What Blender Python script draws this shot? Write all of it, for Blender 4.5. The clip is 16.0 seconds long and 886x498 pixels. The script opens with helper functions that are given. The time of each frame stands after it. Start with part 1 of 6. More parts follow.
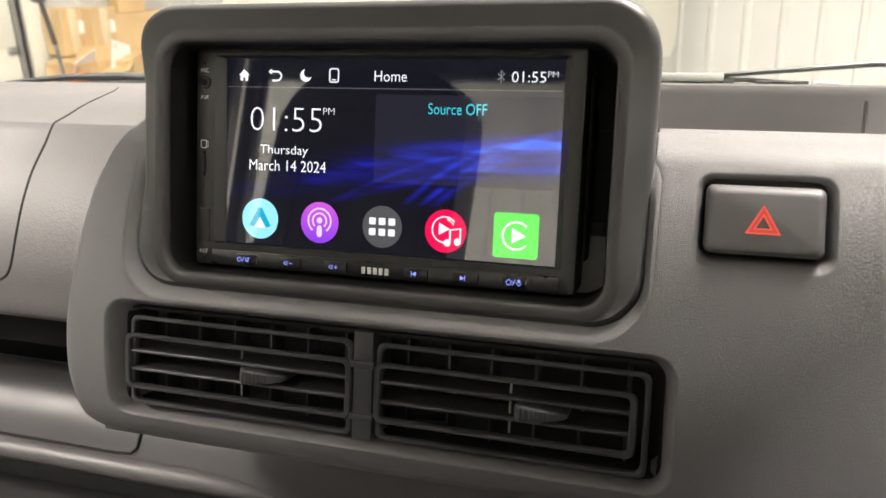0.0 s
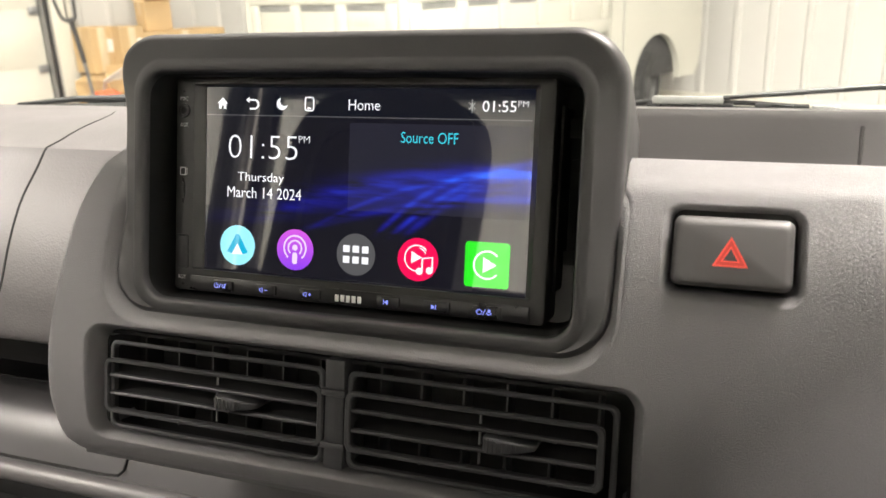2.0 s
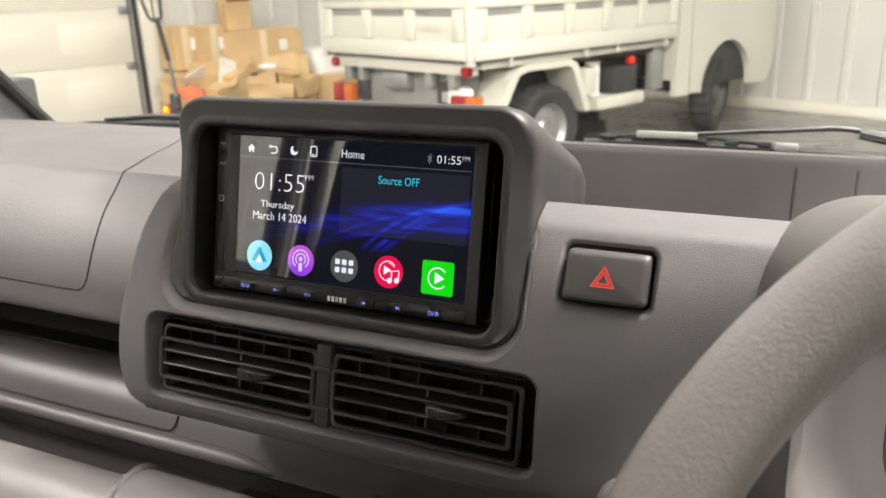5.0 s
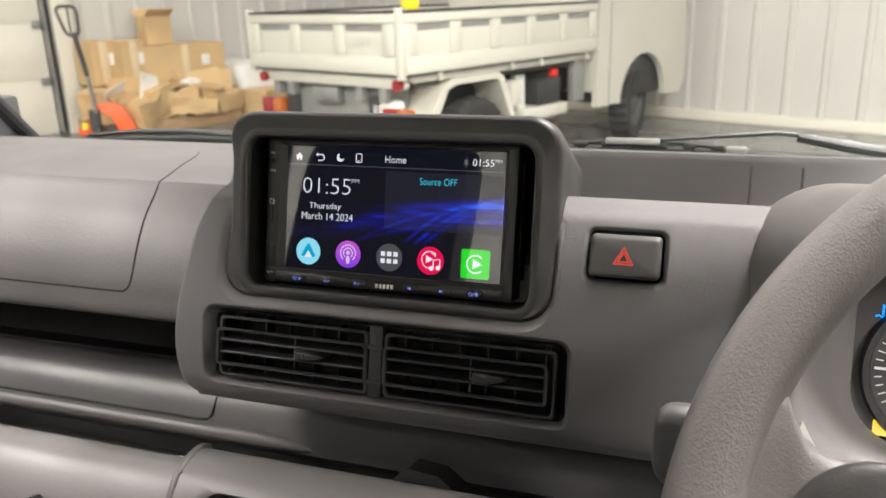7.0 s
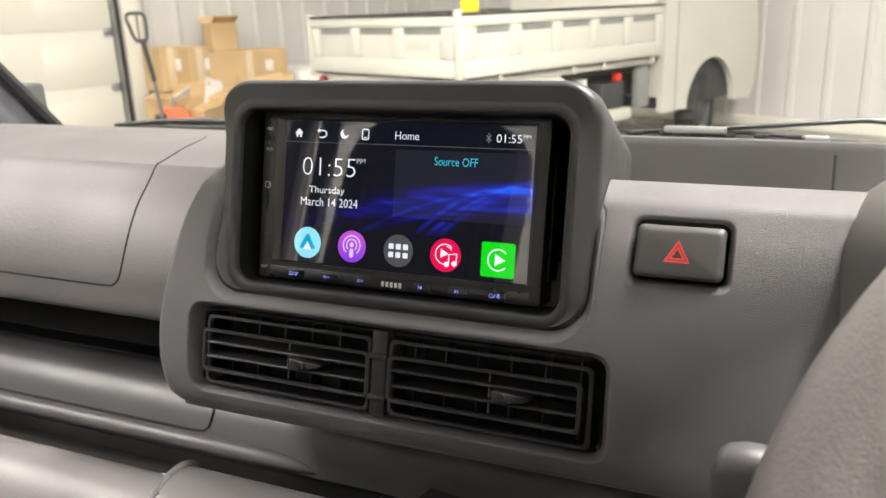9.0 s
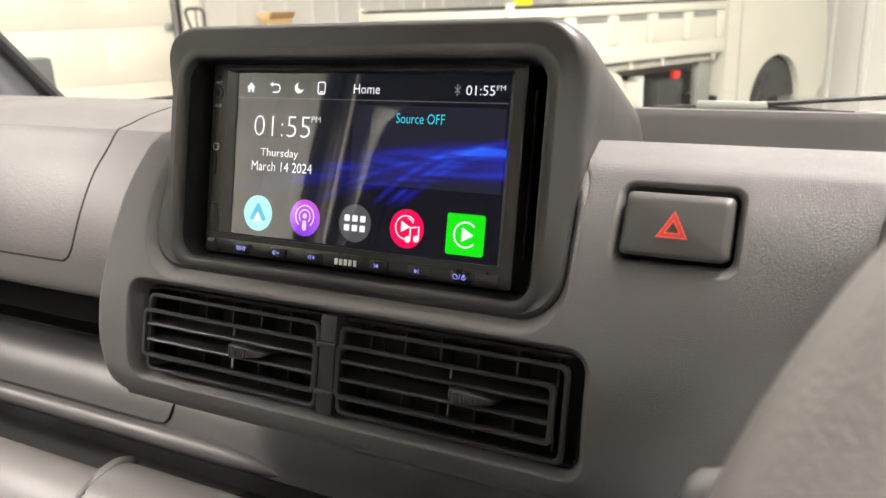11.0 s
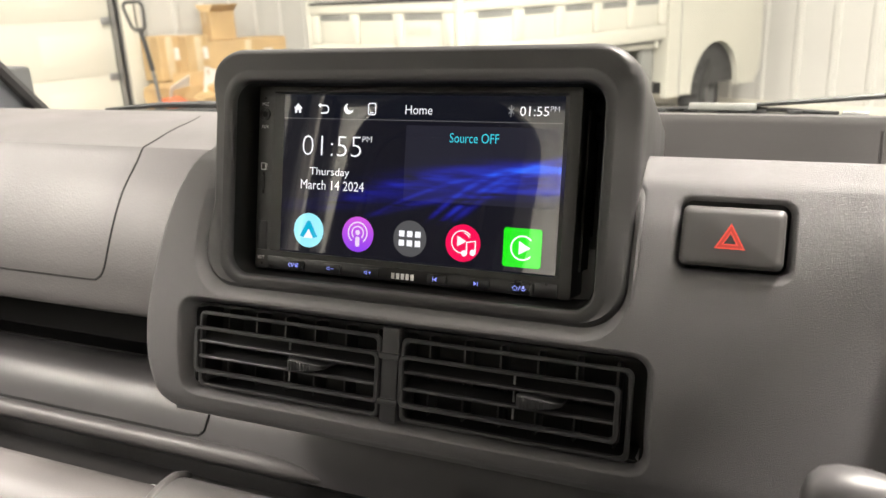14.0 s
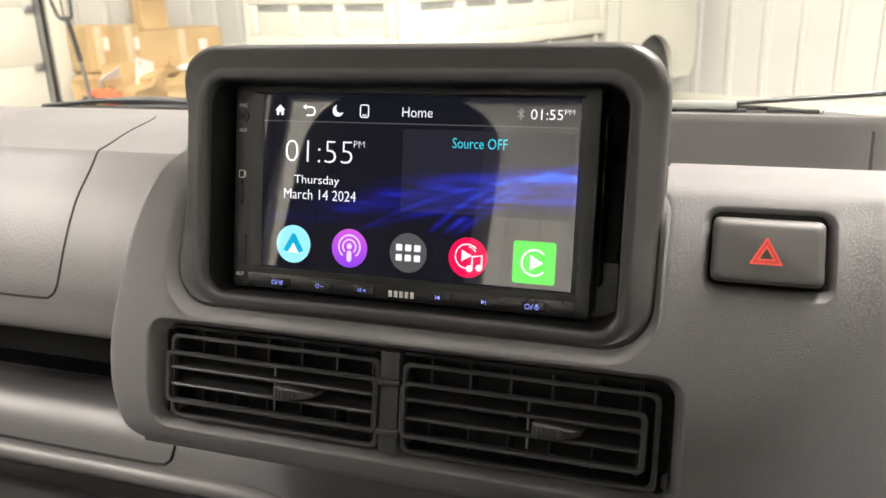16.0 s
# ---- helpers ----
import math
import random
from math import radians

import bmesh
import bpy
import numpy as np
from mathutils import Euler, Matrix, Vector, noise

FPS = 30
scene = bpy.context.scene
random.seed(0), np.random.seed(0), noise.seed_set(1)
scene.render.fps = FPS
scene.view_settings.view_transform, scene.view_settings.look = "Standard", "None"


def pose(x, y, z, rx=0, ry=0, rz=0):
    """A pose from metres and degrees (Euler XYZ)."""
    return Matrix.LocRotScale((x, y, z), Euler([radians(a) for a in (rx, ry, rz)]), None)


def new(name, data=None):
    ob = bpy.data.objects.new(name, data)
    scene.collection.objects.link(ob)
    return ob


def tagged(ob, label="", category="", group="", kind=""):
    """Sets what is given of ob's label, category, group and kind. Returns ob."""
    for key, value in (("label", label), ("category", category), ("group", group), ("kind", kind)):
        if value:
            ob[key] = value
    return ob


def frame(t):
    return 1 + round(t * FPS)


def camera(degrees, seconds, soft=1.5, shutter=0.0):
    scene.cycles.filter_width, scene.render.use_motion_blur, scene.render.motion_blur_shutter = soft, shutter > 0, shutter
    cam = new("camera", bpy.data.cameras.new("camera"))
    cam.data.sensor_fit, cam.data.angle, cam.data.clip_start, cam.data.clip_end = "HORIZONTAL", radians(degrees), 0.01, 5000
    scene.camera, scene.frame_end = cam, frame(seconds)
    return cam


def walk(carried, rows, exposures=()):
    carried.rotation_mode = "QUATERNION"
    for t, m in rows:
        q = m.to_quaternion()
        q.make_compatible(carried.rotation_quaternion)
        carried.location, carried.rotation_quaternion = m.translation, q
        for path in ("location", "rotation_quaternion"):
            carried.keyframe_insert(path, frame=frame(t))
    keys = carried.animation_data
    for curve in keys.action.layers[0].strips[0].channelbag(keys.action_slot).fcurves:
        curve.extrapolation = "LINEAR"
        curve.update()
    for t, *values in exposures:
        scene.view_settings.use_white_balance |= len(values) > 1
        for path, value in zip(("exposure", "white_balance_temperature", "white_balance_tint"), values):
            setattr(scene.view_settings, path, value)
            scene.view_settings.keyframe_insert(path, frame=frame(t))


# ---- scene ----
# ---------------------------------------------------------------- camera
cam = camera(58.4, 16.0)
# a small lens close to its subject: the workshop beyond the glass lies out of focus
cam.data.dof.use_dof, cam.data.dof.focus_distance, cam.data.dof.aperture_fstop = True, 0.41, 16.0
METRES, EYE, TURN = 0.62, 1.12, 16.9
LEAN_BACK = 14.0  # the head unit's face leans back by this many degrees
# the cab's frame: x to the right along the dashboard, y into it, z up its leaning face
CAB = pose(0, 0, EYE, -LEAN_BACK, 0, 0)
ROWS = [
    (0.0, 0.0, 0.0, 0.0, 0.26, -6.44, -2.33),
    (0.5, -0.0049, 0.0348, -0.0063, 0.35, -6.55, -2.28),
    (1.0, -0.0027, 0.0419, -0.0031, 0.73, -6.35, -2.28),
    (1.5, 0.0014, 0.0265, 0.0052, 1.25, -5.84, -2.27),
    (2.0, 0.0357, 0.0029, 0.0102, 2.02, -5.37, -2.46),
    (2.5, 0.043, -0.0096, 0.0113, 2.93, -4.83, -2.92),
    (3.0, 0.0596, -0.0222, 0.0246, 4.27, -4.65, -3.49),
    (5.5, 0.1252, -0.2263, 0.0435, 7.2, -5.96, -3.86),
    (6.0, 0.0712, -0.2784, 0.036, 4.76, -5.52, -3.35),
    (6.5, 0.0475, -0.2966, 0.0346, 2.56, -4.99, -2.9),
    (7.0, 0.0322, -0.2927, 0.0313, 1.44, -4.58, -2.77),
    (7.5, 0.0335, -0.2894, 0.0294, 1.45, -4.34, -2.92),
    (8.0, 0.0319, -0.2851, 0.0265, 2.31, -4.22, -3.15),
    (8.5, 0.0466, -0.2249, 0.015, 3.95, -4.16, -3.28),
    (9.0, 0.069, -0.1594, 0.0087, 5.89, -4.23, -3.41),
    (11.5, 0.1373, -0.0367, -0.0154, 10.21, -4.62, -4.4),
    (12.0, 0.1338, -0.0337, -0.0056, 10.17, -4.78, -4.21),
    (12.5, 0.1151, -0.0441, 0.0001, 9.61, -4.98, -3.94),
    (13.0, 0.0926, -0.0673, 0.0031, 8.55, -5.03, -3.61),
    (13.5, 0.0678, -0.0834, -0.0075, 7.28, -5.07, -3.27),
    (14.0, 0.0492, -0.0856, 0.0012, 5.97, -5.05, -2.92),
    (14.5, 0.0307, -0.0849, 0.0114, 4.71, -5.06, -2.68),
    (15.0, 0.0176, -0.0728, 0.0078, 3.5, -5.16, -2.57),
    (15.5, 0.0045, -0.0464, -0.0002, 2.39, -5.32, -2.58),
    (16.0, -0.0043, -0.035, 0.0113, 1.53, -5.39, -2.6),
]
# the clip's camera darkens its picture a little where much of the bright workshop is in view
EXPOSURES = [(0.0, 0.24, 6600, 10), (1.5, 0.30, 6600, 10), (3.0, 0.22, 6620, 10), (5.5, -0.12, 6420, 11), (7.0, -0.21, 6360, 11), (8.0, -0.20, 6360, 11), (9.0, -0.02, 6400, 11), (11.5, 0.18, 6600, 10), (13.0, 0.20, 6620, 10), (14.5, 0.20, 6620, 10), (16.0, 0.26, 6620, 10)]
walk(cam, [(t, CAB @ pose(0, 0, 0, 0, 0, TURN) @ pose(METRES * x, METRES * y, METRES * z, 90 + pitch, roll, yaw)) for t, x, y, z, yaw, pitch, roll in ROWS], EXPOSURES)

# ---------------------------------------------------------------- light
scene.view_settings.exposure = 0.0
world = bpy.data.worlds.new("world")
scene.world = world
world.use_nodes = True
world.node_tree.nodes["Background"].inputs[0].default_value = (0.9, 0.95, 1.0, 1)
world.node_tree.nodes["Background"].inputs[1].default_value = 0.05
# the workshop's frame: y along the other truck, x across it
SHOP = pose(0, 0, 0, 0, 0, -23.66)
ROOM = dict(x0=-7.75, x1=5.2, y0=-6.5, y1=6.95, h=3.9)
# unseen strip lights, added: x, y, watts; placed and powered to light the cab
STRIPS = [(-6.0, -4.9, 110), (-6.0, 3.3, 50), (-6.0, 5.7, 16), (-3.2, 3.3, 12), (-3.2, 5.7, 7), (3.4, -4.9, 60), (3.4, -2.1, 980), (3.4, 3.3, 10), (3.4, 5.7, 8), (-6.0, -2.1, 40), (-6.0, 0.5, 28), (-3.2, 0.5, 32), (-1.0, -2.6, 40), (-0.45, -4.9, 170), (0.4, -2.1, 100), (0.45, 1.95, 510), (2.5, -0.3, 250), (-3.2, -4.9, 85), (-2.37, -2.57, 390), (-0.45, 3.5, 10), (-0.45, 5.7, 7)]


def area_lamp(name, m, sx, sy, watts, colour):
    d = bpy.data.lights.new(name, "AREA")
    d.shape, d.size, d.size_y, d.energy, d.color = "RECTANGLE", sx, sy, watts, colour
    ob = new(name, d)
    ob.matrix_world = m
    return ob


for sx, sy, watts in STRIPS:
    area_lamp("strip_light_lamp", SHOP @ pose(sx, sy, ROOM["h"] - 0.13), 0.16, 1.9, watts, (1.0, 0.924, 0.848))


# ---------------------------------------------------------------- mesh helpers
def part(name, bm, mat, parent, label="", sharp=32, category="", kind="", front=False):
    bmesh.ops.remove_doubles(bm, verts=bm.verts, dist=1e-6)
    bmesh.ops.recalc_face_normals(bm, faces=bm.faces)
    if front:  # open skins: every piece looks at the driver
        seen = set()
        for f0 in bm.faces:
            if f0 in seen:
                continue
            isle, todo = [], [f0]
            seen.add(f0)
            while todo:
                f = todo.pop()
                isle.append(f)
                for e in f.edges:
                    for g in e.link_faces:
                        if g not in seen:
                            seen.add(g)
                            todo.append(g)
            if sum(f.normal.y * f.calc_area() for f in isle) > 0:
                bmesh.ops.reverse_faces(bm, faces=isle)
    for f in bm.faces:
        f.smooth = True
    lim = radians(sharp)
    for e in bm.edges:
        if len(e.link_faces) == 2 and e.calc_face_angle(0) > lim:
            e.smooth = False
    me = bpy.data.meshes.new(name)
    bm.to_mesh(me)
    bm.free()
    me.materials.append(mat)
    ob = new(name, me)
    if parent:
        ob.parent = parent
    return tagged(ob, label, category, "", kind)


def thing(name, label, category, m=CAB, group="", kind=""):
    ob = new(name)
    ob.empty_display_size = 0.02
    ob.matrix_world = m
    return tagged(ob, label, category, group, kind)


def solid(name, bm, mat, m, label, category="", group="", kind="", sharp=32):
    ob = part(name, bm, mat, None, sharp=sharp)
    ob.matrix_world = m
    return tagged(ob, label, category, group, kind)


def loft(bm, loops, closed=True, cap0=False, cap1=False):
    vs = [[bm.verts.new(p) for p in lp] for lp in loops]
    n = len(vs[0])
    for a, b in zip(vs, vs[1:]):
        for i in range(n if closed else n - 1):
            j = (i + 1) % n
            bm.faces.new((a[i], a[j], b[j], b[i]))
    if cap0:
        bm.faces.new(vs[0])
    if cap1:
        bm.faces.new(vs[-1])
    return vs


def box(bm, x0, x1, y0, y1, z0, z1, r=0.0, seg=2):
    m = Matrix.Translation(((x0 + x1) / 2, (y0 + y1) / 2, (z0 + z1) / 2)) @ Matrix.Diagonal((x1 - x0, y1 - y0, z1 - z0, 1))
    vs = bmesh.ops.create_cube(bm, size=1, matrix=m)["verts"]
    if r > 0:
        es = list({e for v in vs for e in v.link_edges})
        bmesh.ops.bevel(bm, geom=es, offset=min(r, 0.49 * min(x1 - x0, y1 - y0, z1 - z0)), segments=seg, affect="EDGES", profile=0.5)


def tube(bm, pts, r, n=10, closed=False, caps=True, flat=1.0):
    pts = [Vector(p) for p in pts]
    k = len(pts)
    rs = r if isinstance(r, (list, tuple)) else [r] * k
    up = Vector((0.03, 0.11, 1)).normalized()
    loops = []
    prev = None
    for i, p in enumerate(pts):
        a = pts[(i - 1) % k] if (closed or i) else p
        b = pts[(i + 1) % k] if (closed or i < k - 1) else p
        d = (b - a).normalized()
        u = (prev - d * prev.dot(d)) if prev else (up - d * up.dot(d))
        if u.length < 1e-4:
            u = Vector((1, 0, 0)) - d * d.x
        u.normalize()
        prev = u
        w = d.cross(u)
        loops.append([p + rs[i] * (math.cos(t) * u + flat * math.sin(t) * w) for t in (2 * math.pi * j / n for j in range(n))])
    if closed:
        loft(bm, loops + [loops[0]])
    else:
        loft(bm, loops, cap0=caps, cap1=caps)


def rrect(x0, x1, z0, z1, r, nc=6, ns=4):
    r = max(1e-5, min(r, (x1 - x0) / 2 - 1e-6, (z1 - z0) / 2 - 1e-6))
    out = []
    cs = [(x1 - r, z1 - r, 0), (x0 + r, z1 - r, 90), (x0 + r, z0 + r, 180), (x1 - r, z0 + r, 270)]
    for k, (cx, cz, a) in enumerate(cs):
        arc = [(cx + r * math.cos(radians(a + 90 * i / nc)), cz + r * math.sin(radians(a + 90 * i / nc))) for i in range(nc + 1)]
        out += arc
        nx, nz, na = cs[(k + 1) % 4]
        q = (nx + r * math.cos(radians(na)), nz + r * math.sin(radians(na)))
        p = arc[-1]
        out += [(p[0] + (q[0] - p[0]) * i / (ns + 1), p[1] + (q[1] - p[1]) * i / (ns + 1)) for i in range(1, ns + 1)]
    return out


def sheet(bm, fn, us, vs):
    g = [[bm.verts.new(fn(u, v)) for u in us] for v in vs]
    for a, b in zip(g, g[1:]):
        for i in range(len(us) - 1):
            bm.faces.new((a[i], a[i + 1], b[i + 1], b[i]))


def extrude_x(bm, prof, xs):
    loft(bm, [[(x, y, z) for y, z in prof] for x in xs], cap0=True, cap1=True)


def lin(a, b, n):
    return [a + (b - a) * i / n for i in range(n + 1)]


def lerp_table(tab, v):
    if v <= tab[0][0]:
        return tab[0][1]
    for (a, p), (b, q) in zip(tab, tab[1:]):
        if v <= b:
            return p + (q - p) * (v - a) / (b - a)
    return tab[-1][1]


def smooth_line(pts, per=6):
    """A smooth line through the points."""
    pts = [Vector(p) for p in pts]
    out = []
    for i in range(len(pts) - 1):
        p0, p1, p2, p3 = pts[max(i - 1, 0)], pts[i], pts[i + 1], pts[min(i + 2, len(pts) - 1)]
        for k in range(per):
            t = k / per
            out.append(0.5 * ((2 * p1) + (p2 - p0) * t + (2 * p0 - 5 * p1 + 4 * p2 - p3) * t * t + (3 * p1 - p0 - 3 * p2 + p3) * t ** 3))
    return out + [pts[-1]]


def material(name, colour, rough=0.5, metal=0.0, spec=0.5, grain=0.0, grain_size=0.001, vary=0.0, vary_size=0.1, wear=0.0, cell=False, coat=0.0, fine=0.0):
    """A plain surface with relief (grain, in metres of height and width), broad stains and finer roughness wear."""
    m = bpy.data.materials.new(name)
    m.use_nodes = True
    nt = m.node_tree
    bs = nt.nodes["Principled BSDF"]
    bs.inputs["Base Color"].default_value = (*colour, 1)
    bs.inputs["Roughness"].default_value = rough
    bs.inputs["Metallic"].default_value = metal
    bs.inputs["Specular IOR Level"].default_value = spec
    bs.inputs["Coat Weight"].default_value = coat
    tc = nt.nodes.new("ShaderNodeTexCoord")

    def noise_node(size, detail=3.0):
        n = nt.nodes.new("ShaderNodeTexNoise")
        n.inputs["Scale"].default_value = 1.0 / size
        n.inputs["Detail"].default_value = detail
        nt.links.new(tc.outputs["Object"], n.inputs["Vector"])
        return n.outputs["Fac"]

    if vary > 0:
        mix = nt.nodes.new("ShaderNodeMix")
        mix.data_type, mix.blend_type = "RGBA", "MULTIPLY"
        mix.inputs["Factor"].default_value = 1
        mix.inputs["A"].default_value = (*colour, 1)
        ramp = nt.nodes.new("ShaderNodeMapRange")
        ramp.inputs["From Min"].default_value, ramp.inputs["From Max"].default_value = 0.3, 0.7
        ramp.inputs["To Min"].default_value, ramp.inputs["To Max"].default_value = 1 - vary, 1 + vary * 0.4
        nt.links.new(noise_node(vary_size, 5.0), ramp.inputs["Value"])
        nt.links.new(ramp.outputs["Result"], mix.inputs["B"])
        nt.links.new(mix.outputs["Result"], bs.inputs["Base Color"])
    if wear > 0:
        ramp = nt.nodes.new("ShaderNodeMapRange")
        ramp.inputs["From Min"].default_value, ramp.inputs["From Max"].default_value = 0.3, 0.7
        ramp.inputs["To Min"].default_value, ramp.inputs["To Max"].default_value = rough - wear, rough + wear
        nt.links.new(noise_node(vary_size * 0.35 if vary else 0.03, 6.0), ramp.inputs["Value"])
        nt.links.new(ramp.outputs["Result"], bs.inputs["Roughness"])
    if grain > 0:
        bump = nt.nodes.new("ShaderNodeBump")
        bump.inputs["Strength"].default_value = 1.0
        bump.inputs["Distance"].default_value = grain
        if cell:
            v = nt.nodes.new("ShaderNodeTexVoronoi")
            v.feature = "SMOOTH_F1"
            v.inputs["Smoothness"].default_value = 0.4
            v.inputs["Scale"].default_value = 1.0 / grain_size
            nt.links.new(tc.outputs["Object"], v.inputs["Vector"])
            add = nt.nodes.new("ShaderNodeMath")
            add.operation = "ADD"
            nt.links.new(v.outputs["Distance"], add.inputs[0])
            nt.links.new(noise_node(grain_size * 2.5, 2.0), add.inputs[1])
            nt.links.new(add.outputs[0], bump.inputs["Height"])
        else:
            nt.links.new(noise_node(grain_size, 2.0), bump.inputs["Height"])
        nt.links.new(bump.outputs["Normal"], bs.inputs["Normal"])
    return m


def glow(name, colour, strength, rough=0.04):
    """Part of a lit display: gives off light under a glossy face."""
    m = bpy.data.materials.new(name)
    m.use_nodes = True
    bs = m.node_tree.nodes["Principled BSDF"]
    bs.inputs["Base Color"].default_value = (0.006, 0.006, 0.007, 1)
    bs.inputs["Roughness"].default_value = rough
    bs.inputs["Specular IOR Level"].default_value = 0.5
    bs.inputs["Coat Weight"].default_value = 1.0
    bs.inputs["Coat IOR"].default_value = 1.6
    bs.inputs["Emission Color"].default_value = (*colour, 1)
    bs.inputs["Emission Strength"].default_value = strength
    return m


DASH = material("dash_grained_plastic", (0.132, 0.1288, 0.1338), 0.42, spec=0.58, grain=0.00044, grain_size=0.00042, vary=0.08, vary_size=0.12, wear=0.04)
DASH_LEATHER = material("dash_leather_grain", (0.104, 0.0988, 0.1000), 0.48, grain=0.00009, grain_size=0.0013, cell=True, vary=0.08, vary_size=0.15, wear=0.05)
TRIM = material("trim_satin_plastic", (0.074, 0.0715, 0.0745), 0.40, spec=0.5, grain=0.00006, grain_size=0.0008, vary=0.08, vary_size=0.09, wear=0.05)
POD = material("surround_plastic", (0.050, 0.0492, 0.0505), 0.46, spec=0.4, grain=0.00005, grain_size=0.0007, vary=0.08, vary_size=0.08, wear=0.04)
TRAY = material("tray_plastic", (0.058, 0.0560, 0.0562), 0.42, grain=0.00006, grain_size=0.001, vary=0.08, vary_size=0.1, wear=0.05)
BLACK = material("black_plastic", (0.016, 0.016, 0.017), 0.42, grain=0.00003, grain_size=0.0006, vary=0.1, vary_size=0.05)
# near-black for joints and holes; elsewhere it paints shade into recesses
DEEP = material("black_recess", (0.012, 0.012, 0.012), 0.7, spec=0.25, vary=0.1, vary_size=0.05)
GLOSSBLACK = material("gloss_black_plastic", (0.012, 0.012, 0.013), 0.30, vary=0.1, vary_size=0.04, wear=0.04)
FACE = material("unit_face_plastic", (0.022, 0.022, 0.022), 0.40, grain=0.00003, grain_size=0.0005, vary=0.1, vary_size=0.03)
SLAT = material("vent_slat_plastic", (0.036, 0.0364, 0.0385), 0.47, spec=0.42, grain=0.00002, grain_size=0.0006, vary=0.08, vary_size=0.03, wear=0.03)
LOWER = material("lower_tray_plastic", (0.123, 0.1155, 0.1150), 0.42, grain=0.00012, grain_size=0.0012, vary=0.08, vary_size=0.1, wear=0.05)
CONSOLE = material("console_plastic", (0.086, 0.082, 0.082), 0.40, grain=0.00012, grain_size=0.0012, vary=0.08, vary_size=0.1, wear=0.05)
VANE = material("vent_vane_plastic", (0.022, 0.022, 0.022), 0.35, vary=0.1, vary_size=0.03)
HOOD = material("hood_plastic", (0.115, 0.109, 0.107), 0.50, grain=0.00006, grain_size=0.001, vary=0.08, vary_size=0.1, wear=0.05)
BUTTON = material("switch_plastic", (0.066, 0.0635, 0.0645), 0.50, grain=0.00002, grain_size=0.0006, vary=0.08, vary_size=0.02)
REDPRINT = material("red_print", (0.80, 0.085, 0.06), 0.5, vary=0.1, vary_size=0.01)
DARKRED = material("dark_red_print", (0.50, 0.045, 0.035), 0.5, vary=0.1, vary_size=0.01)
WHITEPRINT = material("white_print", (0.80, 0.80, 0.80), 0.5, vary=0.08, vary_size=0.004)
LEATHER = material("wheel_urethane", (0.200, 0.186, 0.184), 0.44, grain=0.00016, grain_size=0.0008, cell=True, vary=0.1, vary_size=0.06, wear=0.06)
STEEL = material("bracket_steel", (0.35, 0.35, 0.36), 0.35, metal=1.0, vary=0.1, vary_size=0.02)
HEADLINER = material("headliner", (0.50, 0.48, 0.45), 0.9, grain=0.0004, grain_size=0.002, vary=0.06, vary_size=0.2)
DOORTRIM = material("door_trim_plastic", (0.07, 0.07, 0.07), 0.5, grain=0.0002, grain_size=0.0015, vary=0.1, vary_size=0.1)
FABRIC = material("seat_fabric", (0.045, 0.045, 0.048), 0.85, grain=0.0006, grain_size=0.003, vary=0.12, vary_size=0.1)
RUBBER = material("black_rubber", (0.018, 0.018, 0.018), 0.6, grain=0.0002, grain_size=0.004, vary=0.15, vary_size=0.1)
PAPER = material("white_paper", (0.75, 0.73, 0.70), 0.6, vary=0.05, vary_size=0.01)

SHOPWALL = material("wall_white_steel", (0.55, 0.537, 0.510), 0.45, vary=0.06, vary_size=1.2, wear=0.06, grain=0.0008, grain_size=0.05)
SHOPFLOOR = material("floor_sealed_concrete", (0.158, 0.156, 0.150), 0.25, vary=0.14, vary_size=1.2, wear=0.06, grain=0.0003, grain_size=0.03)
DOORSKIN = material("overhead_door_white", (0.69, 0.662, 0.578), 0.5, vary=0.05, vary_size=0.8, grain=0.0005, grain_size=0.03)
GALV = material("galvanised_steel", (0.36, 0.36, 0.36), 0.42, metal=0.8, vary=0.2, vary_size=0.05)
TRUCKPAINT = material("cream_truck_paint", (0.53, 0.516, 0.452), 0.34, vary=0.07, vary_size=0.4, wear=0.06)
TRUCKDARK = material("truck_underside_black", (0.035, 0.035, 0.036), 0.55, vary=0.3, vary_size=0.1, wear=0.1)
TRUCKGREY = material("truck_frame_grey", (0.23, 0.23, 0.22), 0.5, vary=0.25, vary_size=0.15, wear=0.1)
TYRE = material("tyre_rubber", (0.025, 0.025, 0.025), 0.75, vary=0.25, vary_size=0.06, grain=0.002, grain_size=0.02)
REDLENS = material("red_lens", (0.26, 0.012, 0.015), 0.2, vary=0.1, vary_size=0.02)
AMBERLENS = material("amber_lens", (0.42, 0.11, 0.02), 0.2, vary=0.1, vary_size=0.02)
CARD = material("brown_cardboard", (0.57, 0.395, 0.20), 0.8, vary=0.16, vary_size=0.25, grain=0.0006, grain_size=0.006)
TAPE = material("packing_tape", (0.56, 0.40, 0.22), 0.3, vary=0.1, vary_size=0.1)
PALETAPE = material("pale_packing_tape", (0.66, 0.54, 0.36), 0.35, vary=0.1, vary_size=0.1)
WOOD = material("pallet_wood", (0.44, 0.29, 0.15), 0.75, vary=0.25, vary_size=0.08, grain=0.001, grain_size=0.01)
WRAP = material("white_wrap", (0.72, 0.71, 0.68), 0.4, vary=0.1, vary_size=0.2)
ORANGE = material("orange_paint", (0.80, 0.12, 0.02), 0.4, vary=0.12, vary_size=0.1)
DARKSTEEL = material("dark_handle_steel", (0.06, 0.06, 0.06), 0.5, vary=0.2, vary_size=0.05)
YELLOW = material("yellow_plastic", (0.80, 0.62, 0.02), 0.5, vary=0.1, vary_size=0.05)
